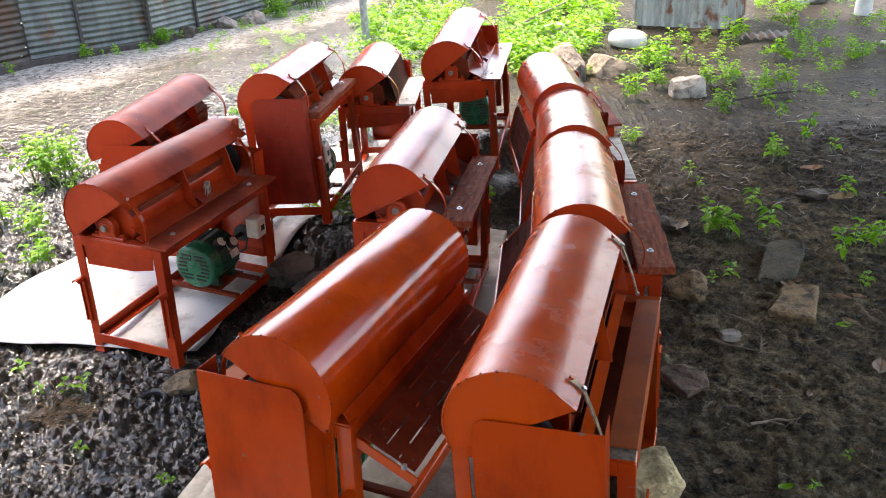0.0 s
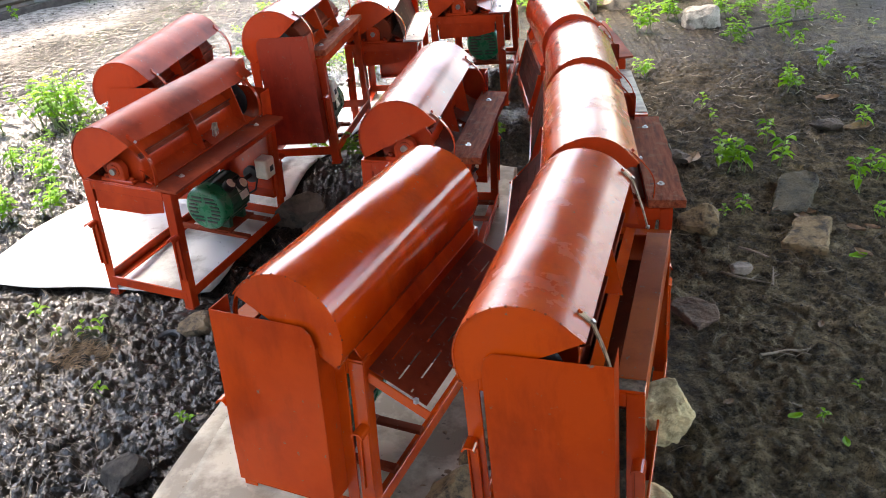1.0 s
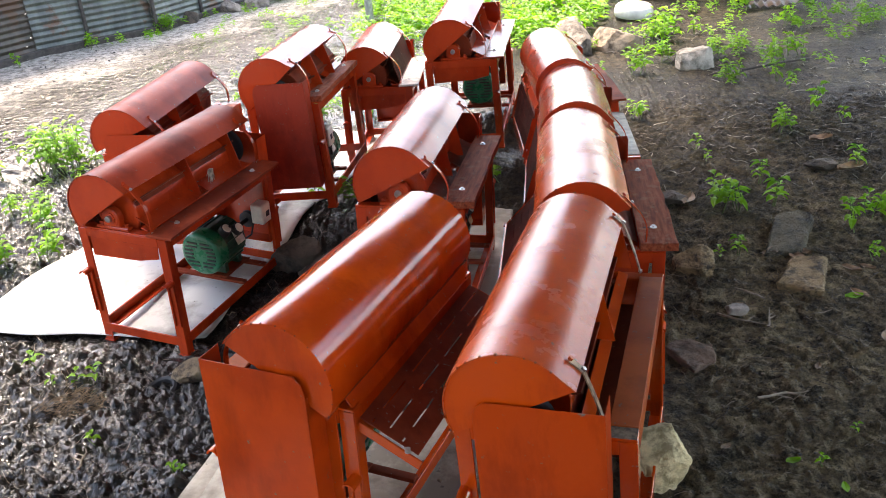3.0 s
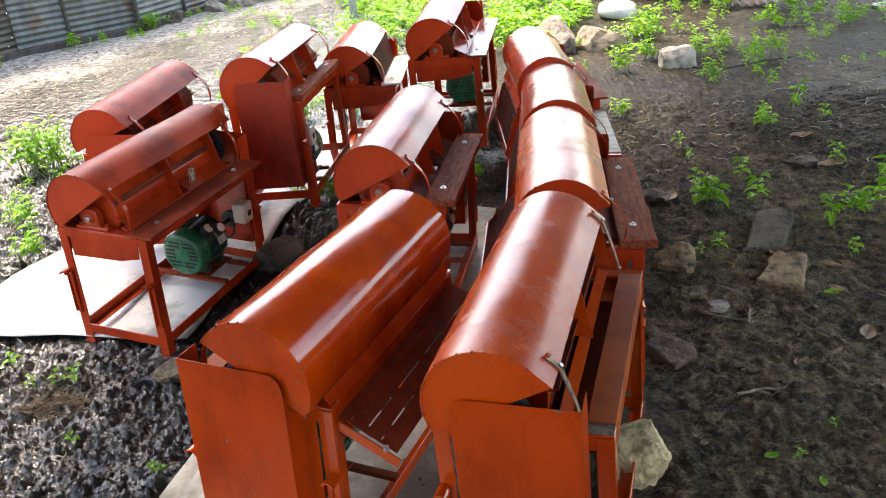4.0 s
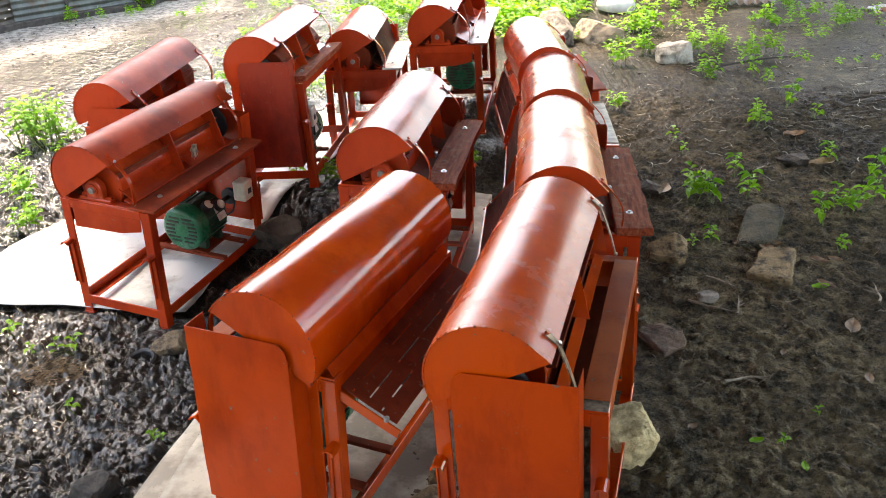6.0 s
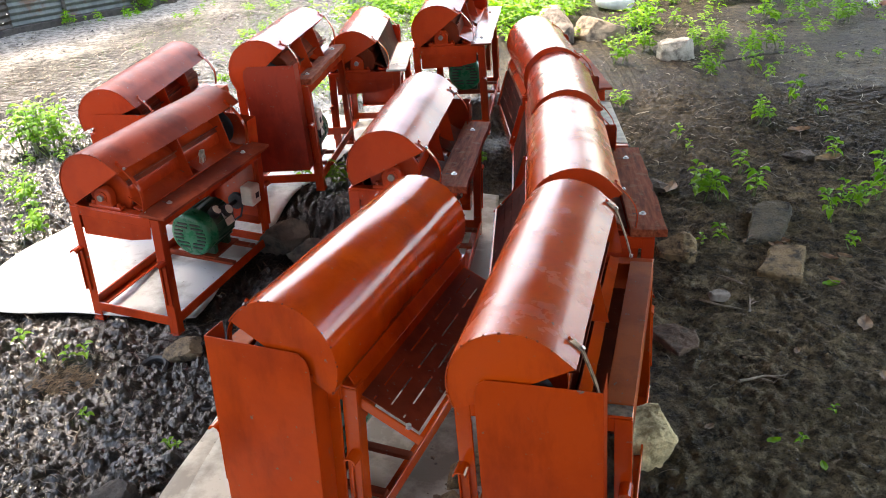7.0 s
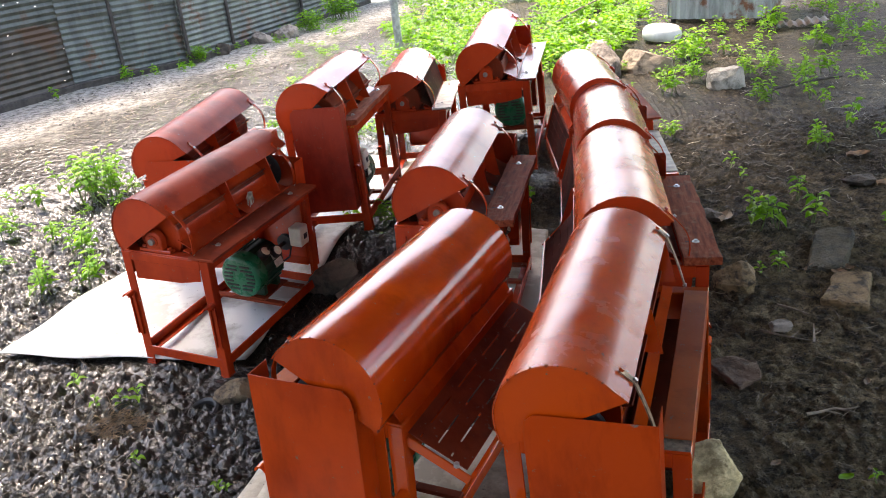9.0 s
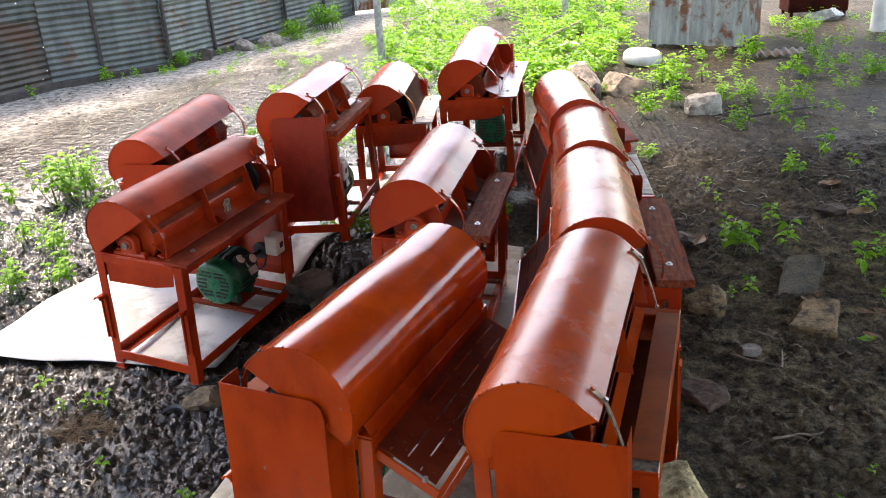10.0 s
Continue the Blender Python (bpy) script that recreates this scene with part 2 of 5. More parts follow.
TAN_STONE = stone_material("tan_stone", (0.26, 0.175, 0.085), (0.040, 0.029, 0.017), 16)
OCHRE_STONE = stone_material("ochre_stone", (0.21, 0.145, 0.082), (0.05, 0.036, 0.024), 20)
RED_STONE = stone_material("reddish_stone", (0.135, 0.082, 0.052), (0.060, 0.038, 0.026), 14)
SLATE = stone_material("grey_slab", (0.075, 0.062, 0.034), (0.018, 0.015, 0.010), 11)
BROWN_STONE = stone_material("muddy_stone", (0.085, 0.064, 0.047), (0.026, 0.020, 0.016))


def sheet_material(name, colour, dirt, grime=0.49):
    m, n, l, b = material(name)
    t = noise_tex(n, l, 2.2, 7, 0.65)
    f = noise_tex(n, l, 26, 6, 0.7)
    stain = ramp(n, l, t.outputs[0], [(grime, (0, 0, 0)), (grime + 0.11, (0.75, 0.75, 0.75))])
    spots = ramp(n, l, f.outputs[0], [(0.655, (0, 0, 0)), (0.68, (0.8, 0.8, 0.8))])
    col = mixed(n, l, stain.outputs[0], colour, dirt)
    col = mixed(n, l, spots.outputs[0], col, tuple(c * 0.45 for c in dirt))
    l.new(col, b.inputs["Base Color"])
    b.inputs["Roughness"].default_value = 0.5
    bumped(n, l, b, t.outputs[0], 0.3, 0.02)
    return m


TARP = sheet_material("white_sheet", (0.46, 0.465, 0.445), (0.15, 0.14, 0.115), 0.46)
BOARD = sheet_material("cream_board", (0.45, 0.39, 0.29), (0.12, 0.09, 0.058), 0.43)


def leaf_material(name, a, c):
    m, n, l, b = material(name)
    geo = n.new("ShaderNodeNewGeometry")
    col = ramp(n, l, geo.outputs["Random Per Island"], [(0.0, a), (1.0, c)]).outputs[0]
    l.new(col, b.inputs["Base Color"])
    b.inputs["Roughness"].default_value = 0.45
    tr = n.new("ShaderNodeBsdfTranslucent")
    mx = n.new("ShaderNodeMixShader")
    mx.inputs[0].default_value = 0.55
    l.new(mixed(n, l, 1.0, col, (1.35, 1.45, 0.6), "MULTIPLY"), tr.inputs[0])
    l.new(b.outputs[0], mx.inputs[1])
    l.new(tr.outputs[0], mx.inputs[2])
    l.new(mx.outputs[0], n["Material Output"].inputs[0])
    return m


LEAF = leaf_material("weed_leaf", (0.080, 0.23, 0.010), (0.22, 0.43, 0.020))
STEM = plain("weed_stem", (0.12, 0.17, 0.05), 0.6, 0, 0.3, 20, 0)


def iron_material(name, base, rust, amount):
    m, n, l, b = material(name)
    t = noise_tex(n, l, 2.1, 8, 0.7)
    s = noise_tex(n, l, 6, 6, 0.65, stretch=(1, 1, 0.25))
    r = ramp(n, l, t.outputs[0], [(0.57 - amount * 0.6, (0, 0, 0)), (0.64 - amount * 0.6, (1, 1, 1))])
    info = n.new("ShaderNodeObjectInfo")
    val = n.new("ShaderNodeMapRange")
    val.inputs[3].default_value, val.inputs[4].default_value = 0.75, 1.25
    l.new(info.outputs["Random"], val.inputs[0])
    hue = n.new("ShaderNodeHueSaturation")
    l.new(val.outputs[0], hue.inputs["Value"])
    l.new(ramp(n, l, s.outputs[0], [(0.40, tuple(c * 0.6 for c in base)), (0.60, base)]).outputs[0], hue.inputs["Color"])
    col = mixed(n, l, r.outputs[0], hue.outputs[0], rust)
    l.new(col, b.inputs["Base Color"])
    b.inputs["Roughness"].default_value, b.inputs["Metallic"].default_value = 0.55, 0.25
    return m


IRON_GREY = iron_material("weathered_iron", (0.155, 0.170, 0.150), (0.13, 0.075, 0.045), 0.02)
IRON_DULL = iron_material("dull_green_iron", (0.075, 0.082, 0.070), (0.085, 0.055, 0.036), 0.02)
IRON_BROWN = iron_material("rusty_iron", (0.17, 0.145, 0.115), (0.13, 0.072, 0.040), 0.14)
IRON_RUST = iron_material("dark_rusty_iron", (0.095, 0.080, 0.062), (0.085, 0.047, 0.027), 0.14)
IRON_PALE = iron_material("pale_iron", (0.50, 0.52, 0.48), (0.20, 0.08, 0.04), 0.12)
POST_DARK = plain("dark_timber", (0.05, 0.042, 0.036), 0.8, 0, 0.3, 12, 0.4)


# ---- building helpers ----
def mesh_of(bm, name, mat, smooth=False):
    bmesh.ops.recalc_face_normals(bm, faces=bm.faces)
    me = bpy.data.meshes.new(name)
    bm.to_mesh(me)
    bm.free()
    me.materials.append(mat)
    if smooth:
        me.shade_smooth()
        me.set_sharp_from_angle(angle=radians(35))
    return me


def part(name, bm, mat, parent=None, label="", smooth=False):
    ob = new(name, mesh_of(bm, name, mat, smooth))
    if parent is not None:
        ob.parent = parent
    return tagged(ob, label)


def block(bm, lo, hi, bevel=0.0):
    v = [bm.verts.new((x, y, z)) for x in (lo[0], hi[0]) for y in (lo[1], hi[1]) for z in (lo[2], hi[2])]
    for f in ((0, 1, 3, 2), (4, 6, 7, 5), (0, 4, 5, 1), (2, 3, 7, 6), (0, 2, 6, 4), (1, 5, 7, 3)):
        bm.faces.new([v[i] for i in f])
    if bevel:
        es = {e for w in v for e in w.link_edges}
        bmesh.ops.bevel(bm, geom=list(es), offset=bevel, segments=1, affect="EDGES", profile=0.5)


def beam(bm, p, q, wide, high, up=(0, 0, 1), bevel=0.0):
    """A straight bar from p to q."""
    p, q = Vector(p), Vector(q)
    d = (q - p).normalized()
    side = d.cross(Vector(up)).normalized()
    top = side.cross(d)
    v = []
    for c in (p, q):
        for a, b2 in ((-1, -1), (1, -1), (1, 1), (-1, 1)):
            v.append(bm.verts.new(c + side * a * wide / 2 + top * b2 * high / 2))
    for f in ((3, 2, 1, 0), (4, 5, 6, 7), (0, 1, 5, 4), (1, 2, 6, 5), (2, 3, 7, 6), (3, 0, 4, 7)):
        bm.faces.new([v[i] for i in f])
    if bevel:
        es = {e for w in v for e in w.link_edges}
        bmesh.ops.bevel(bm, geom=list(es), offset=bevel, segments=1, affect="EDGES", profile=0.5)


def rod(bm, p, q, r0, r1=None, n=12, caps=True):
    p, q = Vector(p), Vector(q)
    r1 = r0 if r1 is None else r1
    d = (q - p).normalized()
    s = d.orthogonal().normalized()
    t = d.cross(s)
    rings = []
    for c, r in ((p, r0), (q, r1)):
        rings.append([bm.verts.new(c + (s * math.cos(k * math.tau / n) + t * math.sin(k * math.tau / n)) * r) for k in range(n)])
    for k in range(n):
        bm.faces.new((rings[0][k], rings[0][(k + 1) % n], rings[1][(k + 1) % n], rings[1][k]))
    if caps:
        bm.faces.new(rings[0][::-1])
        bm.faces.new(rings[1])


def lathe(bm, axis_v, axis_w, prof, n=32, a0=0.0, a1=math.tau):
    """Turns a profile of (u, r) round the line v = axis_v, w = axis_w."""
    whole = abs(a1 - a0 - math.tau) < 1e-6
    cnt = n if whole else n + 1
    rings = []
    for u, r in prof:
        rings.append([bm.verts.new((axis_v + r * math.cos(a0 + (a1 - a0) * k / n), u, axis_w + r * math.sin(a0 + (a1 - a0) * k / n))) for k in range(cnt)])
    for A, B in zip(rings, rings[1:]):
        for k in range(n):
            j = (k + 1) % cnt
            bm.faces.new((A[k], A[j], B[j], B[k]))


def slab(bm, outline, d0, d1, axis=1):
    """A flat plate: an outline of (v, w) between two values of u, or of (v, u) between two heights."""
    def at(a, b2, d):
        return (a, d, b2) if axis == 1 else (a, b2, d)
    A = [bm.verts.new(at(a, b2, d0)) for a, b2 in outline]
    B = [bm.verts.new(at(a, b2, d1)) for a, b2 in outline]
    bm.faces.new(A)
    bm.faces.new(B[::-1])
    for k in range(len(A)):
        j = (k + 1) % len(A)
        bm.faces.new((A[k], A[j], B[j], B[k]))


# ---- ground ----
MACHINES = {
    "left": ("A", -1.720, 3.393, -0.059, -20.33, 1.28, -3.48, 35.0),
    "front": ("A", 0.012, 2.567, 0.007, 157.56, 1.56, 1.11, 30.6),
    "right_front": ("B", 0.233, 2.568, 0.000, 162.86, -0.58, 2.01, 27.6),
    "centre": ("A", -0.454, 3.239, -0.017, -10.43, -0.87, -1.23, 28.0),
    "top": ("A", -0.168, 5.368, 0.130, -9.46, 3.82, 1.41, 37.7),
    "dark": ("A", -0.743, 5.285, -0.048, -2.97, -1.56, -0.08, 31.3),
    "guard": ("B", -1.004, 5.262, 0.134, 172.71, 0.73, 2.18, 38.3),
    "back_left": ("B", -1.800, 5.200, -0.031, 170.91, -1.73, 0.27, 22.0),
    "right_second": ("A", 0.241, 2.668, -0.006, -6.48, -1.00, -0.46, 24.4),
    "right_third": ("A", 0.344, 3.600, -0.023, -5.61, -3.14, -1.34, 24.9),
    "right_fourth": ("A", 0.448, 4.522, -0.030, 0.54, -1.07, 1.22, 34.6),
}
LF, WF, HF = 0.857, 0.465, 0.590


def machine_pose(key):
    kind, x, y, z, yaw, tu, tv, a = MACHINES[key]
    s = 1 if kind == "A" else -1
    c = Matrix.Translation((s * WF / 2, LF / 2, 0))
    return pose(x, y, z, 0, 0, yaw) @ c @ pose(0, 0, 0, tu, -tv * s, 0) @ c.inverted(), s


FEET = []
for key in MACHINES:
    mp, s = machine_pose(key)
    for u in (0, LF):
        for v in (0, WF):
            FEET.append(tuple(mp @ Vector((s * v, u, 0))))
FEET = np.array(FEET)


def smooth_ground(x, y):
    """The broad lie of the ground: it bears every foot. Takes numbers or arrays."""
    top, low = 0.0, 0.02
    for fx, fy, fz in FEET:
        d = (fx - x) ** 2 + (fy - y) ** 2
        w = np.exp(-d / 0.0578) + 0.02 * np.exp(-d / 1.28)
        top, low = top + w * fz, low + w
    return top / low


def lumps(x, y):
    """Clods and crevices of the trodden soil at one place."""
    n1 = noise.noise(Vector((x * 1.3, y * 1.3, 0.3)))
    n2 = noise.noise(Vector((x * 5.1, y * 5.1, 2.3)))
    wx, wy = x + 0.03 * n2, y + 0.03 * noise.noise(Vector((x * 6.3, y * 6.3, 9.1)))
    clods = noise.turbulence(Vector((wx * 16, wy * 16, 5.1)), 4, True, amplitude_scale=0.62, frequency_scale=2.15)
    rough = 1.75 if x < -0.4 else 1.75 - 0.95 * min(1, (x + 0.4) / 1.2)
    rough *= 1 - 0.65 * min(1, max(0, (y - 5.5) / 2.5)) * (1 if x < 0.5 else 0)
    return 0.022 * n1 + rough * (0.018 * n2 + 0.036 * (clods - 0.75))


def settle(x, y, bumps):
    """The soil's height from its broad lie and its lumps, flattened round the feet and under the sheets."""
    near = np.clip(1 - np.maximum(0, np.hypot(x, y - 4) - 7) / 8, 0, 1)
    least = 1e9
    for fx, fy, fz in FEET:
        least = np.minimum(least, (fx - x) ** 2 + (fy - y) ** 2)
    calm = 1 - 0.8 * np.exp(-least / 0.0162)
    flat = under_sheet(x, y)
    return smooth_ground(x, y) - 0.010 + near * calm * bumps * (1 - 0.9 * flat) - 0.012 * flat


SHEETS = [((-2.52, 3.48), (-1.22, 3.32), (-0.35, 6.3), (-1.55, 6.35)), ((-1.16, 1.25), (0.42, 1.20), (0.12, 2.62), (-0.93, 2.50)), ((-0.25, 3.3), (0.22, 3.2), (0.30, 4.5), (-0.1, 4.6))]


def under_sheet(x, y):
    """How far inside one of the sheets on the ground a place lies, 0 to 1."""
    best = 0.0
    for quad in SHEETS:
        inside = 9.0
        for (ax, ay), (bx, by) in zip(quad, quad[1:] + quad[:1]):
            inside = np.minimum(inside, ((bx - ax) * (y - ay) - (by - ay) * (x - ax)) / math.hypot(bx - ax, by - ay))
        best = np.maximum(best, np.minimum(1.0, (inside + 0.02) / 0.08))
    return best


def spread(lo, hi, step, far):
    """Even steps from lo to hi, then ever wider ones out to far."""
    mid = list(np.arange(lo, hi + 1e-6, step))
    out, s, a = [], step, hi
    while a < far:
        s *= 1.12
        a += s
        out.append(a)
    back, s, a = [], step, lo
    while a > -far:
        s *= 1.12
        a -= s
        back.append(a)
    return back[::-1] + mid + out


GRID = {}


def soil_height(x, y):
    """The finished soil's height at a place."""
    i = min(len(GRID["x"]) - 1, int(np.searchsorted(GRID["x"], x)))
    j = min(len(GRID["y"]) - 1, int(np.searchsorted(GRID["y"], y)))
    return float(GRID["z"][j, i])


def make_ground():
    xs, ys = spread(-3.0, 2.7, 0.0098, 400), spread(1.4, 6.2, 0.0098, 400)
    gx, gy = np.meshgrid(np.array(xs), np.array(ys))
    bumps = np.array([lumps(x, y) if -6 < x < 7 and 0 < y < 15 else 0.0 for y in ys for x in xs]).reshape(gx.shape)
    verts = np.stack([gx, gy, settle(gx, gy, bumps)], axis=-1).reshape(-1, 3).tolist()
    nx = len(xs)
    faces = [(j * nx + i, j * nx + i + 1, (j + 1) * nx + i + 1, (j + 1) * nx + i) for j in range(len(ys) - 1) for i in range(nx - 1)]
    me = bpy.data.meshes.new("ground")
    me.from_pydata(verts, [], faces)
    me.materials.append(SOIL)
    me.shade_smooth()
    GRID["x"], GRID["y"], GRID["z"] = np.array(xs), np.array(ys), np.array(verts)[:, 2].reshape(gx.shape)
    return tagged(new("ground", me), "dark wet trampled soil with mud and clods", "ground", kind="structure")


make_ground()


# ---- unseen roof that shades the yard ----
def make_shade_roof():
    """Unseen corrugated iron roof in level pieces, added and cut to shade the yard; its eave steps back along the far
    side.
    """
    bm = bmesh.new()
    pitch = 0.25
    for x0, x1, y0, y1 in ((-2.65, 2.5, -4.4, 7.2), (2.5, 5.0, -4.4, 6.0), (2.5, 9.0, 6.0, 13.0), (0.95, 2.5, 7.2, 9.8)):
        xs = np.arange(x0, x1 + 0.01, pitch / 4)
        rows = []
        for y in (y0, y1):
            for dz in (0.0, 0.012):
                rows.append([bm.verts.new((x, y, 3.5 + 0.02 * math.cos(x * math.tau / pitch) + dz)) for x in xs])
        for a, b2 in ((0, 2), (3, 1), (1, 0), (2, 3)):
            for k in range(len(xs) - 1):
                bm.faces.new((rows[a][k], rows[a][k + 1], rows[b2][k + 1], rows[b2][k]))
    ob = part("roof", bm, IRON_BROWN, smooth=True)
    return tagged(ob, "unseen corrugated iron roof added to shade the machines", "roof", kind="structure")


make_shade_roof()


# ---- machines ----
# Along a machine: u from the bearing end to the belt end, v from the closed back to the feeding side, w up.
SHAFT_V, SHAFT_W = 0.190, 0.655
COVER_V, COVER_W, COVER_R, C0, C1 = 0.176, 0.698, 0.168, -0.027, 0.934
GUARD_V0, GUARD_V1, GUARD_H, GUARD_B, GUARD_D = 0.084, 0.403, 0.727, 0.145, 0.084
LEG = 0.045


def cover_profile(a, r, lip=14, kink=6):
    """From the back edge over the top to the straight lip at the feeding side."""
    pts = []
    for k in range(37):
        th = radians(180 + a - (180 - lip) * k / 36)
        pts.append((COVER_V + r * math.cos(th), COVER_W + r * math.sin(th)))
    th = radians(a + lip + kink)
    reach = r * radians(lip) * 1.15
    pts.append((pts[-1][0] + math.sin(th) * reach, pts[-1][1] - math.cos(th) * reach))
    return pts


def make_motor(root, P, s, wf):
    uc, vc, wc, r = 0.455, 0.260, 0.252, 0.112
    bm = bmesh.new()
    lathe(bm, vc, wc, [(uc + 0.075, 0.0), (uc + 0.075, r - 0.006), (uc + 0.085, r - 0.002), (uc + 0.235, r - 0.002), (uc + 0.24, r - 0.008), (uc + 0.265, r * 0.6), (uc + 0.268, 0.0)], 36)
    body = P("motor", bm, CASTING_DARK, root, "dark green electric motor with cooling fins")
    for k in range(18):
        th = math.tau * k / 18
        c, sn = math.cos(th), math.sin(th)
        bm = bmesh.new()
        beam(bm, (vc + c * r, uc + 0.09, wc + sn * r), (vc + c * r, uc + 0.23, wc + sn * r), 0.005, 0.012, (c, 0, sn))
        P("cooling_fin", bm, CASTING_DARK, body)
    bm = bmesh.new()
    lathe(bm, vc, wc, [(uc, 0.0), (uc, r * 0.86), (uc + 0.006, r * 0.97), (uc + 0.014, r + 0.002), (uc + 0.078, r + 0.002), (uc + 0.078, r - 0.004)], 40)
    P("fan_cover", bm, CASTING, body, "glossy green fan cover with slots", True)
    for k in range(-3, 4):
        h = wc + k * 0.021
        half = math.sqrt(max(0.0, (r * 0.80) ** 2 - (k * 0.021) ** 2))
        for x0, x1 in ((-half, -0.14 * half), (0.14 * half, half)):
            if k in (-1, 0, 1):
                x0, x1 = (x0, x0 + half * 0.55) if x0 < 0 else (x1 - half * 0.55, x1)
            bm = bmesh.new()
            beam(bm, (vc + x0, uc - 0.0015, h), (vc + x1, uc - 0.0015, h), 0.004, 0.0085)
            P("cooling_slot", bm, RUBBER, body)
    bm = bmesh.new()
    block(bm, (vc - 0.075, uc + 0.08, wc - r - 0.022), (vc + 0.075, uc + 0.11, wc - r + 0.03), 0.003)
    block(bm, (vc - 0.075, uc + 0.20, wc - r - 0.022), (vc + 0.075, uc + 0.23, wc - r + 0.03), 0.003)
    P("motor_foot", bm, CASTING_DARK, body)
    for du, dv, dw in ((0.115, 0.075, 0.085), (0.185, 0.085, 0.060)):
        d = Vector((dv, 0, dw)).normalized()
        base = Vector((vc, uc + du, wc)) + d * (r - 0.008)
        bm = bmesh.new()
        rod(bm, base, base + d * 0.040, 0.031, 0.029, n=20)
        can = P("capacitor_cover", bm, RUBBER, body, "black round capacitor cover", True)
        bm = bmesh.new()
        rod(bm, base + d * 0.0405, base + d * 0.046, 0.024, 0.021, n=20)
        P("end_cap", bm, PLASTIC_WHITE, can, "white plastic end cap", True)
    bm = bmesh.new()
    d = Vector((0.93, 0, 0.36))
    beam(bm, Vector((vc, uc + 0.15, wc)) + d * (r + 0.004), Vector((vc, uc + 0.215, wc)) + d * (r + 0.004), 0.085, 0.003, d)
    P("nameplate", bm, ALUMINIUM, body, "pale metal rating plate")
    bm = bmesh.new()
    rod(bm, (vc, uc + 0.265, wc), (vc, LF + 0.05, wc), 0.012)
    lathe(bm, vc, wc, [(LF + 0.018, 0.0), (LF + 0.018, 0.045), (LF + 0.03, 0.036), (LF + 0.042, 0.045), (LF + 0.042, 0.0)], 20)
    P("motor_pulley", bm, RUBBER, body, "dark belt pulley on the motor shaft", True)
    bm = bmesh.new()
    block(bm, (vc - 0.095, uc + 0.05, wc - r - 0.03), (vc + 0.095, uc + 0.27, wc - r - 0.0225), 0.002)
    P("motor_plate", bm, PAINT_DARK, root, "flat mounting plate under the motor")
    bm = bmesh.new()
    for u in (uc + 0.06, uc + 0.25):
        block(bm, (0.008, u - 0.016, wc - r - 0.046), (wf - 0.008, u + 0.016, wc - r - 0.03), 0.002)
    P("motor_bearer", bm, PAINT_DARK, root)


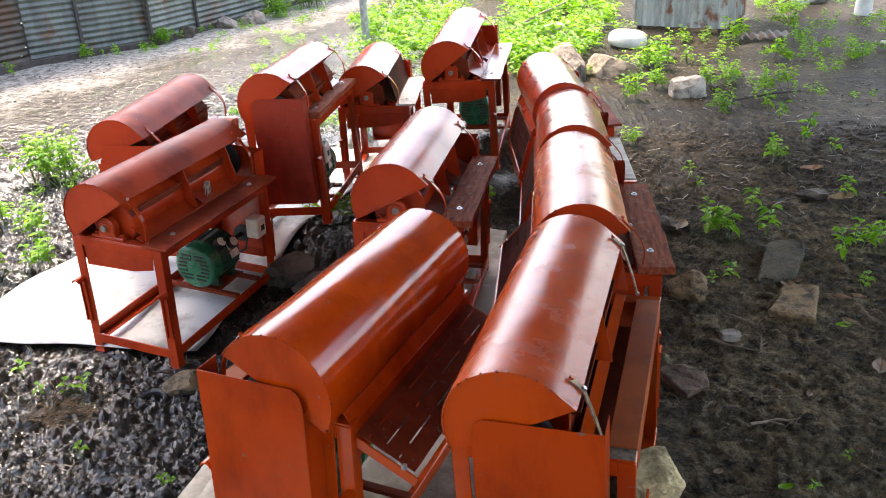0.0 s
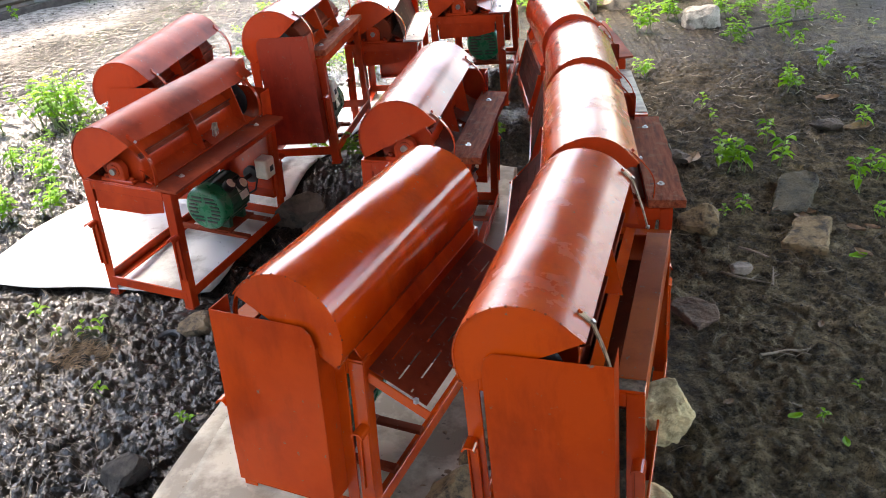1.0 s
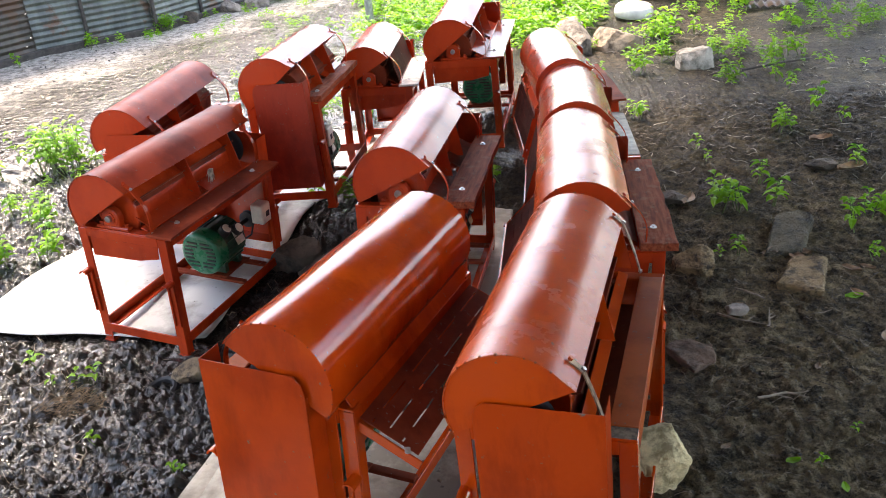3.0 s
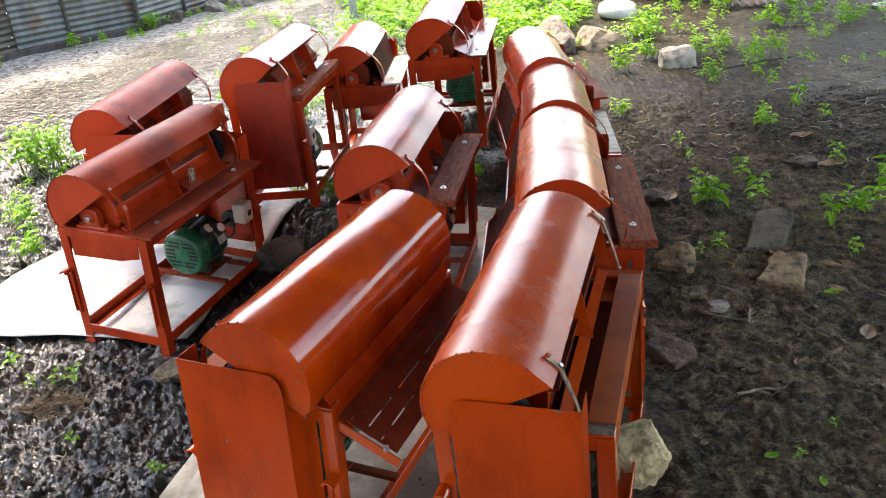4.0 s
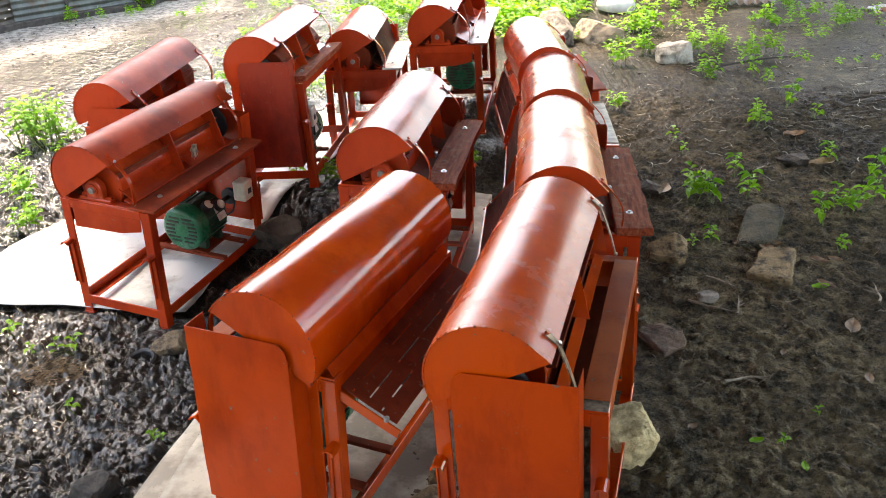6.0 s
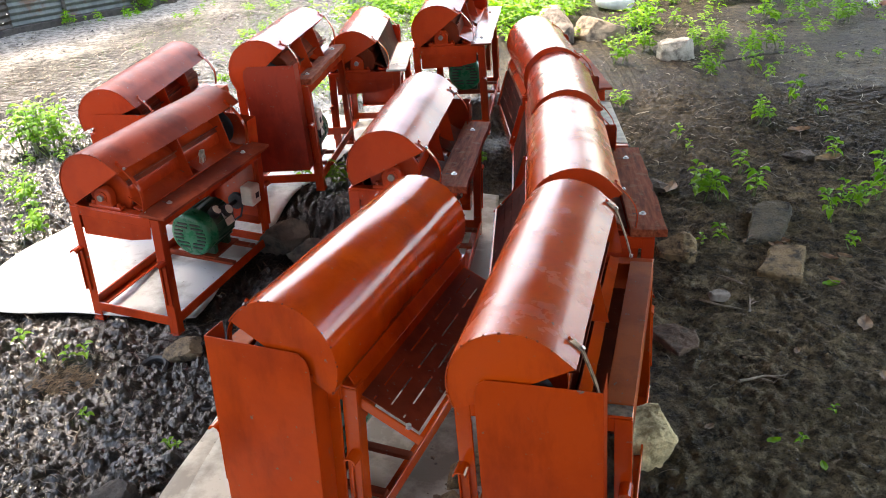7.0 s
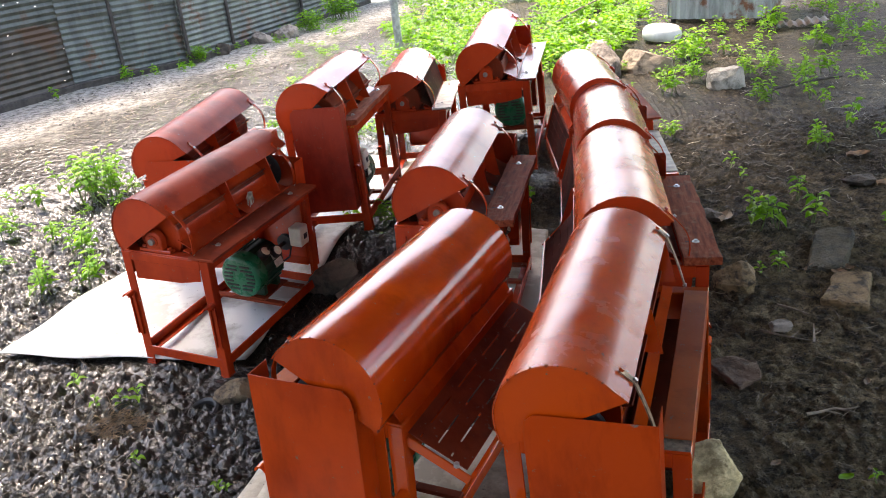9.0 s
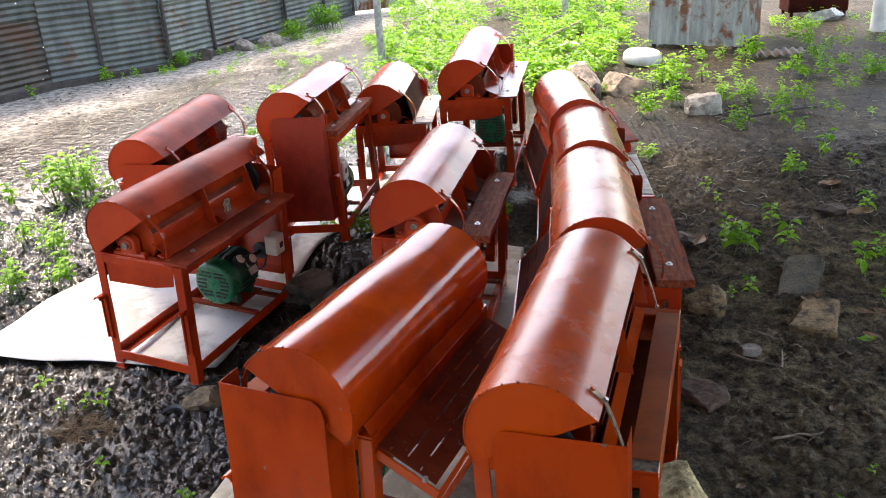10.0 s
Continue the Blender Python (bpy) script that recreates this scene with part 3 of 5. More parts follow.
def machine(key, label, colour, table="plank", motor=True, chute=None, guard_depth=GUARD_D, switch=False, extras=(), table_edge=0.506):
    kind, *_, a = MACHINES[key]
    mp, s = machine_pose(key)
    root = new("fibre_stripping_machine")
    root.matrix_world = mp
    tagged(root, label, "machine", "stripping machines in the yard")
    rnd = random.Random(key)
    wf = 0.405 if key == "guard" else WF
    slim = wf - WF
    guard_v1 = GUARD_V1 + slim * 0.6

    def P(name, bm, mat, parent, lab="", smooth=False):
        if s < 0:
            for v in bm.verts:
                v.co.x = -v.co.x
        return part(name, bm, mat, parent, lab, smooth)

    g1 = LF + guard_depth
    if key == "front":
        bm = bmesh.new()
        block(bm, (0.050, LF + 0.001, 0.06), (GUARD_V0 + 0.002, LF + 0.007, HF + 0.02), 0.001)
        P("cover_strip", bm, colour, root, "upright red strip closing the gap beside the guard")
    c1 = min(C1, g1 - 0.01)
    # frame
    for u in (0, LF - LEG):
        for v in (0, wf - LEG):
            bm = bmesh.new()
            t = 0.006
            eu = (u, u + t) if u == 0 else (u + LEG - t, u + LEG)
            ev = (v, v + t) if v == 0 else (v + LEG - t, v + LEG)
            block(bm, (v, eu[0], 0), (v + LEG, eu[1], HF - 0.002), 0.0015)
            block(bm, (ev[0], u + (t if u == 0 else 0), 0), (ev[1], u + LEG - (0 if u == 0 else t), HF - 0.002), 0.0015)
            block(bm, (v - 0.004, u - 0.004, -0.012), (v + LEG + 0.004, u + LEG + 0.004, 0.0), 0.001)
            P("leg", bm, colour, root)
    for v in (0, wf - LEG):
        bm = bmesh.new()
        block(bm, (v, LEG * 0.2, HF - 0.045), (v + LEG, LF - LEG * 0.2, HF - 0.038), 0.001)
        block(bm, (v if v == 0 else v + LEG - 0.006, LEG, HF - 0.045), (v + 0.006 if v == 0 else v + LEG, LF - LEG, HF), 0.001)
        P("top_rail", bm, colour, root)
        bm = bmesh.new()
        vv = v if v == 0 else v + LEG - 0.006
        block(bm, (vv - 0.001, LEG * 0.5, 0.052), (vv + 0.007, LF - LEG * 0.5, 0.100), 0.0015)
        block(bm, (v + 0.006 if v == 0 else v, LEG, 0.052), (v + LEG if v == 0 else v + LEG - 0.006, LF - LEG, 0.058), 0.001)
        P("bottom_rail", bm, colour, root)
    for u in (0, LF - LEG):
        bm = bmesh.new()
        uu = u - 0.001 if u == 0 else u + LEG - 0.006
        block(bm, (0.0, u, HF), (wf, u + LEG, HF + 0.008), 0.0015)
        block(bm, (LEG, uu, HF - 0.042), (wf - LEG, uu + 0.007, HF), 0.0015)
        P("cross_rail", bm, colour, root)
        bm = bmesh.new()
        block(bm, (LEG * 0.5, uu, 0.045), (wf - LEG * 0.5, uu + 0.007, 0.092), 0.0015)
        P("bottom_cross_rail", bm, colour, root)
    # closing panels under the drum
    bm = bmesh.new()
    slab(bm, [(0.05, HF - 0.002), (wf - 0.05, HF - 0.002), (wf - 0.06, 0.485), (0.30, 0.462), (0.05, 0.452)], 0.008, 0.011)
    P("end_panel", bm, colour, root)
    bm = bmesh.new()
    block(bm, (0.008, 0.012, 0.46), (0.0105, LF - 0.012, HF + 0.004))
    P("back_panel", bm, colour, root)
    bm = bmesh.new()
    slab(bm, [(0.002, HF), (0.005, HF - 0.004), (0.040, 0.640), (0.037, 0.642)], 0.012, LF - 0.012)
    P("back_sheet", bm, colour, root)
    # breast plate in front of the drum
    bm = bmesh.new()
    if table != "narrow":
        beam(bm, (0.372, 0.03, HF + 0.006), (0.372, LF - 0.03, HF + 0.006), 0.006, 0.05, (0.5, 0, 1), 0.001)
    beam(bm, (0.338, 0.03, HF + 0.020), (0.338, LF - 0.03, HF + 0.020), 0.034, 0.006, (0.35, 0, 1), 0.001)
    P("breast_bar", bm, colour, root)
    # inner shade is put into the colour: most sheets and drums take PAINT_DARK
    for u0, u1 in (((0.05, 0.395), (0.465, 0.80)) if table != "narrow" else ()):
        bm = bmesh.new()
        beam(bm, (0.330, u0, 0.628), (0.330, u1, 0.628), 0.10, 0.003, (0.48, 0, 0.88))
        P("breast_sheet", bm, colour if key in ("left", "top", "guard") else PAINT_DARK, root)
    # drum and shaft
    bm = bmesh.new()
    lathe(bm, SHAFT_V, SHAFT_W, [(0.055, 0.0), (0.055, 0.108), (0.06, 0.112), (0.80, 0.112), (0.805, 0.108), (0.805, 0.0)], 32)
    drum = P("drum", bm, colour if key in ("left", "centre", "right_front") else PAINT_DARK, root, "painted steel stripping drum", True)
    blade = bmesh.new()
    beam(blade, (0.0, 0.06, 0.124), (0.0, 0.80, 0.124), 0.006, 0.028)
    beam(blade, (0.011, 0.06, 0.114), (0.011, 0.80, 0.114), 0.022, 0.005)
    bmd = mesh_of(blade, "blade", PAINT_DARK)
    for k in range(8):
        ob = new("blade", bmd)
        ob.parent = drum
        ob.matrix_local = pose(s * SHAFT_V, 0, SHAFT_W, 0, 45 * k + 11, 0)
    bm = bmesh.new()
    rod(bm, (SHAFT_V, -0.012, SHAFT_W), (SHAFT_V, g1 - 0.02, SHAFT_W), 0.0145, n=16)
    P("shaft", bm, STEEL, root, "bare steel shaft", True)
    bm = bmesh.new()
    gm = LF + guard_depth * 0.5
    lathe(bm, SHAFT_V, SHAFT_W, [(gm - 0.014, 0.0), (gm - 0.014, 0.030), (gm - 0.012, 0.085), (gm - 0.008, 0.095), (gm, 0.085), (gm + 0.008, 0.095), (gm + 0.012, 0.085), (gm + 0.014, 0.030), (gm + 0.014, 0.0)], 32)
    P("drum_pulley", bm, RUBBER, root, "black belt pulley", True)
    # pillow bearings
    for u in (0.004, LF - LEG + 0.004):
        bm = bmesh.new()
        block(bm, (SHAFT_V - 0.085, u, HF + 0.008), (SHAFT_V + 0.085, u + 0.038, HF + 0.024), 0.004)
        block(bm, (SHAFT_V - 0.044, u + 0.002, HF + 0.022), (SHAFT_V + 0.044, u + 0.036, SHAFT_W), 0.004)
        lathe(bm, SHAFT_V, SHAFT_W, [(u, 0.020), (u, 0.040), (u + 0.004, 0.045), (u + 0.034, 0.045), (u + 0.038, 0.040), (u + 0.038, 0.020)], 28)
        br = P("pillow_bearing", bm, colour, root, "painted cast pillow block bearing", True)
        bm = bmesh.new()
        lathe(bm, SHAFT_V, SHAFT_W, [(u - 0.004, 0.0145), (u - 0.004, 0.026), (u + 0.006, 0.027)], 24)
        P("inner_ring", bm, colour, br, smooth=True)
        for dv in (-0.067, 0.067):
            bm = bmesh.new()
            rod(bm, (SHAFT_V + dv, u + 0.019, HF + 0.022), (SHAFT_V + dv, u + 0.019, HF + 0.036), 0.010, n=6)
            P("bolt", bm, colour, br)
    # hood
    kink, lip = (0, 5) if key == "front" else (7, 14)
    prof_o, prof_i = cover_profile(a, COVER_R, lip, kink), cover_profile(a, COVER_R - 0.003, lip, kink)
    bm = bmesh.new()
    us = [C0 + (c1 - C0) * k / 24 for k in range(25)]
    seed = rnd.uniform(0, 50)
    grids = []
    for prof in (prof_o, prof_i):
        grid = []
        for u in us:
            row = []
            for q, (v, w) in enumerate(prof):
                d = 0.0022 * noise.noise(Vector((u * 4 + seed, q * 0.12, 1.0)))
                n2 = Vector((v - COVER_V, 0, w - COVER_W)).normalized()
                row.append(bm.verts.new((v + n2.x * d, u, w + n2.z * d)))
            grid.append(row)
        grids.append(grid)
    go, gi = grids
    m2 = len(prof_o)
    for i in range(24):
        for q in range(m2 - 1):
            bm.faces.new((go[i][q], go[i][q + 1], go[i + 1][q + 1], go[i + 1][q]))
            bm.faces.new((gi[i][q], gi[i + 1][q], gi[i + 1][q + 1], gi[i][q + 1]))
        for q in (0, m2 - 1):
            bm.faces.new((go[i][q], go[i + 1][q], gi[i + 1][q], gi[i][q]))
    for i in (0, 24):
        for q in range(m2 - 1):
            bm.faces.new((go[i][q], gi[i][q], gi[i][q + 1], go[i][q + 1]))
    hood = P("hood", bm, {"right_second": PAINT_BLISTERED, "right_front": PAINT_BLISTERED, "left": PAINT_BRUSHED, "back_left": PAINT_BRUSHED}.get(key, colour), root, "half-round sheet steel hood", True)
    hood.data.set_sharp_from_angle(angle=radians(8))
    outline = cover_profile(a, COVER_R - 0.0035, lip, kink)
    for u in (C0 + 0.003, c1 - 0.006):
        bm = bmesh.new()
        slab(bm, outline, u, u + 0.003)
        P("hood_end", bm, colour, hood)
    bm = bmesh.new()
    for u in (C0, c1):
        for k in range(14):
            q = int(2 + k * 2.45 + rnd.uniform(-0.5, 0.5))
            v, w = prof_o[min(q, m2 - 2)]
            m3 = Matrix.Translation((v, u + rnd.uniform(-0.002, 0.002), w)) @ Matrix.Rotation(rnd.uniform(0, 6), 4, "Y")
            bmesh.ops.create_icosphere(bm, subdivisions=1, radius=rnd.uniform(0.0020, 0.0048), matrix=m3)
    tagged(P("weld_bead", bm, PAINT_DARK, hood, "rough weld beads along the hood rim", True), kind="stuff")
    # hood stays: flat bars from the lip down to the feeding side
    lv, lw = prof_o[-1]
    kv, kw = prof_o[-2]
    out = Vector((lw - kw, 0, kv - lv)).normalized()
    out = out if out.x + out.z > 0 else -out
    bow = 0.02 if key == "right_front" else 0.16
    foot = Vector((0.392 + slim * 0.7, 0, HF + 0.016))
    for u in (0.012, LF - 0.012):
        lip_end = Vector((lv, 0, lw)) + out * 0.004
        pts = [Vector((kv, 0, kw)).lerp(Vector((lv, 0, lw)), f) + out * 0.004 for f in (0.15, 0.6)]
        for k in range(9):
            f = k / 8
            p0 = lip_end.lerp(foot, f)
            side = Vector((lip_end.z - foot.z, 0, foot.x - lip_end.x)).normalized()
            pts.append(p0 + side * bow * (lip_end - foot).length * math.sin(f * math.pi))
        pts = [p0 + Vector((0, u, 0)) for p0 in pts]
        last = len(pts) - 1
        bm = bmesh.new()
        rings = []
        for k, p0 in enumerate(pts):
            d = (pts[min(k + 1, last)] - pts[max(k - 1, 0)]).normalized()
            nr = Vector((d.z, 0, -d.x)) * 0.002
            rings.append([bm.verts.new(p0 + Vector((0, a2 * 0.009, 0)) + nr * b2) for a2, b2 in ((-1, -1), (1, -1), (1, 1), (-1, 1))])
        for A, B in zip(rings, rings[1:]):
            for k in range(4):
                bm.faces.new((A[k], A[(k + 1) % 4], B[(k + 1) % 4], B[k]))
        bm.faces.new(rings[0][::-1])
        bm.faces.new(rings[-1])
        st = P("hood_stay", bm, STRAP if key == "right_front" else colour, root, "bent flat bar hood stay")
        for p0, way, mat in ((pts[0], out, colour), (pts[2] - out * 0.001, out, STEEL), (pts[last], Vector((0, 0, 1)), STEEL)):
            bm = bmesh.new()
            rod(bm, p0 + way * 0.001, p0 + way * 0.009, 0.0065, n=6)
            P("bolt", bm, mat, st, "hexagon bolt head")
    # plates inside the mouth
    if key == "left":
        for u in (0.405, 0.745):
            bm = bmesh.new()
            slab(bm, [(0.205, SHAFT_W + 0.130), (lv - 0.012, lw - 0.004), (0.372, HF + 0.028), (0.310, HF + 0.012), (0.235, HF + 0.012)], u, u + 0.004)
            P("partition", bm, colour, hood, "upright red plate between hood and table")
        bm = bmesh.new()
        for _ in range(26):
            p0 = Vector((0.345 + rnd.uniform(-0.008, 0.008), 0.535 + rnd.uniform(-0.012, 0.012), HF + 0.10))
            rod(bm, p0, p0 + Vector((rnd.uniform(-0.012, 0.012), rnd.uniform(-0.016, 0.016), rnd.uniform(-0.08, -0.03))), 0.003, 0.001, 5)
        P("fibre_tuft", bm, STRAW_RAG, root, "tuft of pale fibre caught in the mouth")
    elif key == "dark":
        bm = bmesh.new()
        slab(bm, [(lv + 0.002, lw), (lv - 0.002, lw - 0.002), (0.384, HF + 0.010), (0.389, HF + 0.010)], 0.05, LF)
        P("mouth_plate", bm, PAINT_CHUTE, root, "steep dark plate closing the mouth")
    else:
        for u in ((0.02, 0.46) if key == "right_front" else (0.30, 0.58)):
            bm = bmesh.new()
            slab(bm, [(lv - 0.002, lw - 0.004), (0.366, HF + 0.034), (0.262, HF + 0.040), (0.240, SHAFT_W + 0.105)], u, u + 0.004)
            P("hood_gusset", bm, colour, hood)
    # a dark curved sheet added under the drum so the inside reads shaded
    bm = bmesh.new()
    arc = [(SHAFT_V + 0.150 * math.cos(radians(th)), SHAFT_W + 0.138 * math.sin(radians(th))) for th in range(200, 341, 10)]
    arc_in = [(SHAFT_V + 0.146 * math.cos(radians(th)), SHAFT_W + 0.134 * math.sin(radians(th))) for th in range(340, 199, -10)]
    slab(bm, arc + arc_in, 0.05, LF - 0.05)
    P("drum_trough", bm, PAINT_DARK, root, "curved dark sheet added under the drum to darken the inside")
    # belt guard: an open-topped box
    bm = bmesh.new()
    front = [(guard_v1, GUARD_B), (guard_v1, GUARD_H), (GUARD_V0 + 0.03, GUARD_H + 0.004), (GUARD_V0 + 0.008, GUARD_H - 0.014), (GUARD_V0, GUARD_H - 0.045), (GUARD_V0, GUARD_B)]
    slab(bm, front, g1 - 0.002, g1)
    for v in bm.verts:
        v.co.y += 0.003 * noise.noise(Vector((v.co.x * 6, seed, v.co.z * 6)))
    guard = P("belt_guard", bm, PAINT_GUARD if "dark_guard" in extras else PAINT_PANEL if colour is PAINT_ORANGE else colour, root, "sheet steel belt guard box open at the top")
    for lo, hi in (((guard_v1 - 0.002, LF + 0.001, GUARD_B), (guard_v1, g1 - 0.003, GUARD_H)),
                   ((GUARD_V0, LF + 0.001, GUARD_B), (GUARD_V0 + 0.002, g1 - 0.003, GUARD_H - 0.06)),
                   ((GUARD_V0 + 0.003, LF + 0.001, GUARD_B), (guard_v1 - 0.003, g1 - 0.003, GUARD_B + 0.002))):
        bm = bmesh.new()
        block(bm, lo, hi)
        P("guard_side", bm, PAINT_GUARD if "dark_guard" in extras else PAINT_PANEL if colour is PAINT_ORANGE else colour, guard)
    # carrying sockets on the legs
    for u, out in ((-0.001, -1), (LF + 0.001, 1)):
        for v in (0.012, wf - 0.012):
            bm = bmesh.new()
            top = 0.375
            lathe_pts = []
            for k in range(9):
                th = math.pi * k / 8
                lathe_pts.append((v + 0.019 * math.cos(th), top + 0.017 * math.sin(th)))
            inner = [(v + 0.014 * math.cos(math.pi * k / 8), top + 0.012 * math.sin(math.pi * k / 8)) for k in range(8, -1, -1)]
            slab(bm, lathe_pts + inner, *sorted((u, u + out * 0.05)))
            block(bm, (v - 0.016, min(u, u + out * 0.012), top - 0.215), (v - 0.011, max(u, u + out * 0.012), top), 0.001)
            block(bm, (v + 0.011, min(u, u + out * 0.012), top - 0.215), (v + 0.016, max(u, u + out * 0.012), top), 0.001)
            block(bm, (v - 0.011, min(u, u + out * 0.004), top - 0.22), (v + 0.011, max(u, u + out * 0.004), top - 0.02), 0.001)
            P("carrying_socket", bm, colour, root, "welded socket for a carrying pole")
    # feeding table
    if table == "narrow":
        bm = bmesh.new()
        block(bm, (0.392, 0.035, HF + 0.008), (wf, LF - 0.045, HF + 0.013), 0.0015)
        block(bm, (wf - 0.005, 0.035, HF - 0.05), (wf + 0.001, LF - 0.045, HF + 0.008), 0.001)
        tb = P("feeding_rail", bm, PAINT_RAIL if "pale" not in extras else PALE_RAIL, root, "brown painted feeding rail")
        # added dark sheet that hides the ground and darkens the mouth from below
        bm = bmesh.new()
        block(bm, (0.300, 0.05, 0.500), (wf - 0.008, LF - 0.05, 0.504))
        P("hopper_floor", bm, PAINT_DARK, root, "dark sheet added under the mouth to darken the inside")
        bm = bmesh.new()
        block(bm, (0.385, LF - 0.044, HF + 0.008), (wf - 0.002, LF - 0.002, HF + 0.0105))
        P("bare_patch", bm, SCORCHED, root, "unpainted scorched steel corner")
    else:
        thick = 0.030 if table == "plank" else 0.012
        bm = bmesh.new()
        v0, v1, u0, u1 = 0.378 + slim * 0.7, table_edge, -0.012, 0.884 if table_edge > 0.48 else 0.852
        nn = 12
        left = [(v0 + 0.002 * rnd.uniform(-1, 1), u0 + (u1 - u0) * k / nn) for k in range(nn + 1)]
        right = [(v1 + 0.004 * rnd.uniform(-1, 1), u0 + (u1 - u0) * k / nn) for k in range(nn, -1, -1)]
        slab(bm, left + right, HF + 0.0085, HF + 0.0085 + thick, axis=2)
        bmesh.ops.bevel(bm, geom=[e for e in bm.edges], offset=0.002, segments=1, affect="EDGES", profile=0.5)
        tb = P("feeding_table", bm, PALE_RAIL if "white" in extras else WOOD if table == "plank" else PAINT_PLATE if key == "top" else PAINT_TABLE, root, "worn brown plank feeding table with bolts")
        for u in (0.13, 0.74):
            bm = bmesh.new()
            z = HF + 0.0085 + thick
            rod(bm, (0.435 + slim, u, z), (0.435 + slim, u, z + 0.0025), 0.013, n=14)
            rod(bm, (0.435 + slim, u, z + 0.002), (0.435 + slim, u, z + 0.009), 0.007, n=6)
            P("bolt", bm, ZINC, tb, "zinc bolt and washer")
            bm = bmesh.new()
            block(bm, (0.398 + slim, u - 0.003, z - 0.001), (0.43 + slim, u + 0.003, z + 0.0006))
            P("slot", bm, RUBBER, tb, "dark adjusting slot")
    if motor:
        make_motor(root, P, s, wf)
    if switch:
        bm = bmesh.new()
        block(bm, (0.405 + slim, 0.715, 0.325), (0.475 + slim, 0.795, 0.430), 0.006)
        sw = P("switch_box", bm, PLASTIC_WHITE, root, "ivory plastic switch box")
        bm = bmesh.new()
        block(bm, (0.4745 + slim, 0.745, 0.36), (0.479 + slim, 0.775, 0.39), 0.002)
        P("switch_button", bm, RUBBER, sw)
        bm = bmesh.new()
        pts = [(0.40, 0.74, 0.33), (0.39, 0.72, 0.26), (0.37, 0.66, 0.25), (0.36, 0.62, 0.31), (0.365, 0.58, 0.37)]
        for p0, p1 in zip(pts, pts[1:]):
            rod(bm, p0, p1, 0.005, n=8)
        P("cable", bm, RUBBER, sw, "black power cable", True)
    if chute:
        bm = bmesh.new()
        cu0, cu1, ev, ew = chute
        e0, e1 = Vector((0.0, 0, 0.555)), Vector((ev, 0, ew))
        d = (e1 - e0)
        strips = [(0.0, 0.17, None), (0.17, 0.195, 1), (0.195, 0.43, None), (0.43, 0.455, 2), (0.455, 0.69, None), (0.69, 0.715, 1), (0.715, 1.0, None)]
        nrm = Vector((-d.z, 0, d.x)).normalized() * 0.003
        for f0, f1, slot in strips:
            spans = [(cu0, cu1)]
            if slot:
                k = cu0 + (0.07 if slot == 2 else 0.02)
                spans = [(cu0, k)]
                while k < cu1 - 0.02:
                    k2 = min(k + 0.14, cu1 - 0.01)
                    spans.append((k2, min(k2 + 0.05, cu1)))
                    k = k2 + 0.05
            for u0, u1 in spans:
                if u1 - u0 < 0.002:
                    continue
                q = [e0 + d * f0, e0 + d * f1]
                vs2 = []
                for off2 in (Vector((0, 0, 0)), -nrm):
                    for uu in (u0, u1):
                        for c in q:
                            vs2.append(bm.verts.new(c + off2 + Vector((0, uu, 0))))
                for f in ((0, 1, 3, 2), (4, 6, 7, 5), (0, 4, 5, 1), (2, 3, 7, 6), (0, 2, 6, 4), (1, 5, 7, 3)):
                    bm.faces.new([vs2[i] for i in f])
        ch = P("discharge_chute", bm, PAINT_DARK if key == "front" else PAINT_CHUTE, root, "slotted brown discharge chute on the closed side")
        for u in (cu0 - 0.008, cu1 + 0.010):
            bm = bmesh.new()
            beam(bm, (0.0, u, 0.555 - 0.018), (ev - 0.01, u, ew - 0.023), 0.006, 0.03, bevel=0.001)
            P("chute_bracket", bm, colour, ch)
            bm = bmesh.new()
            rod(bm, (ev * 0.85, u, ew + 0.012), (ev * 0.85, u, ew + 0.024), 0.008, n=6)
            P("bolt", bm, ZINC, ch)
        if ev > -0.15:
            bm = bmesh.new()
            block(bm, (ev - 0.012, cu0, ew - 0.085), (ev - 0.004, cu1, ew + 0.006), 0.001)
            P("chute_lip", bm, colour, ch, "upright red lip of the chute")
    return root


machine("front", "glossy orange stripping machine with slotted discharge chute on cream board", PAINT_ORANGE, "narrow", True, (0.02, LF - 0.03, -0.165, 0.475))
machine("right_front", "glossy orange stripping machine with narrow brown feeding rail and bent stays", PAINT_ORANGE, "narrow", False, None)
machine("left", "red machine with green motor and white switch box on white sheet", PAINT_RED, "plate", True, None, switch=True)
machine("centre", "red machine with worn plank table and open bearing end", PAINT_RED, "plank", True, None)
machine("top", "red machine standing high by the weeds with green motor", PAINT_RED, "plate", True, None)
machine("dark", "dark red machine on thin legs with pale feeding table", PAINT_RED, "plate", False, None, extras=("white",))
machine("guard", "dark red machine with closed belt guard and plank table", PAINT_RED, "plank", True, None, switch=True, extras=("dark_guard",), table_edge=0.425)
machine("back_left", "red machine with hood lip facing the weeds and open mud", PAINT_RED, "narrow", False, None)
machine("right_second", "orange machine with worn brown plank and blistered hood paint", PAINT_RED, "plank", False, (0.02, 0.66, -0.120, 0.42), 0.055)
machine("right_third", "orange machine with pale narrow feeding rail", PAINT_RED, "narrow", False, (0.02, LF - 0.03, -0.055, 0.34), 0.05, extras=("pale",))
machine("right_fourth", "orange machine beside the boulders with red plank table", PAINT_RED, "plate", False, (0.02, LF - 0.03, -0.060, 0.34))


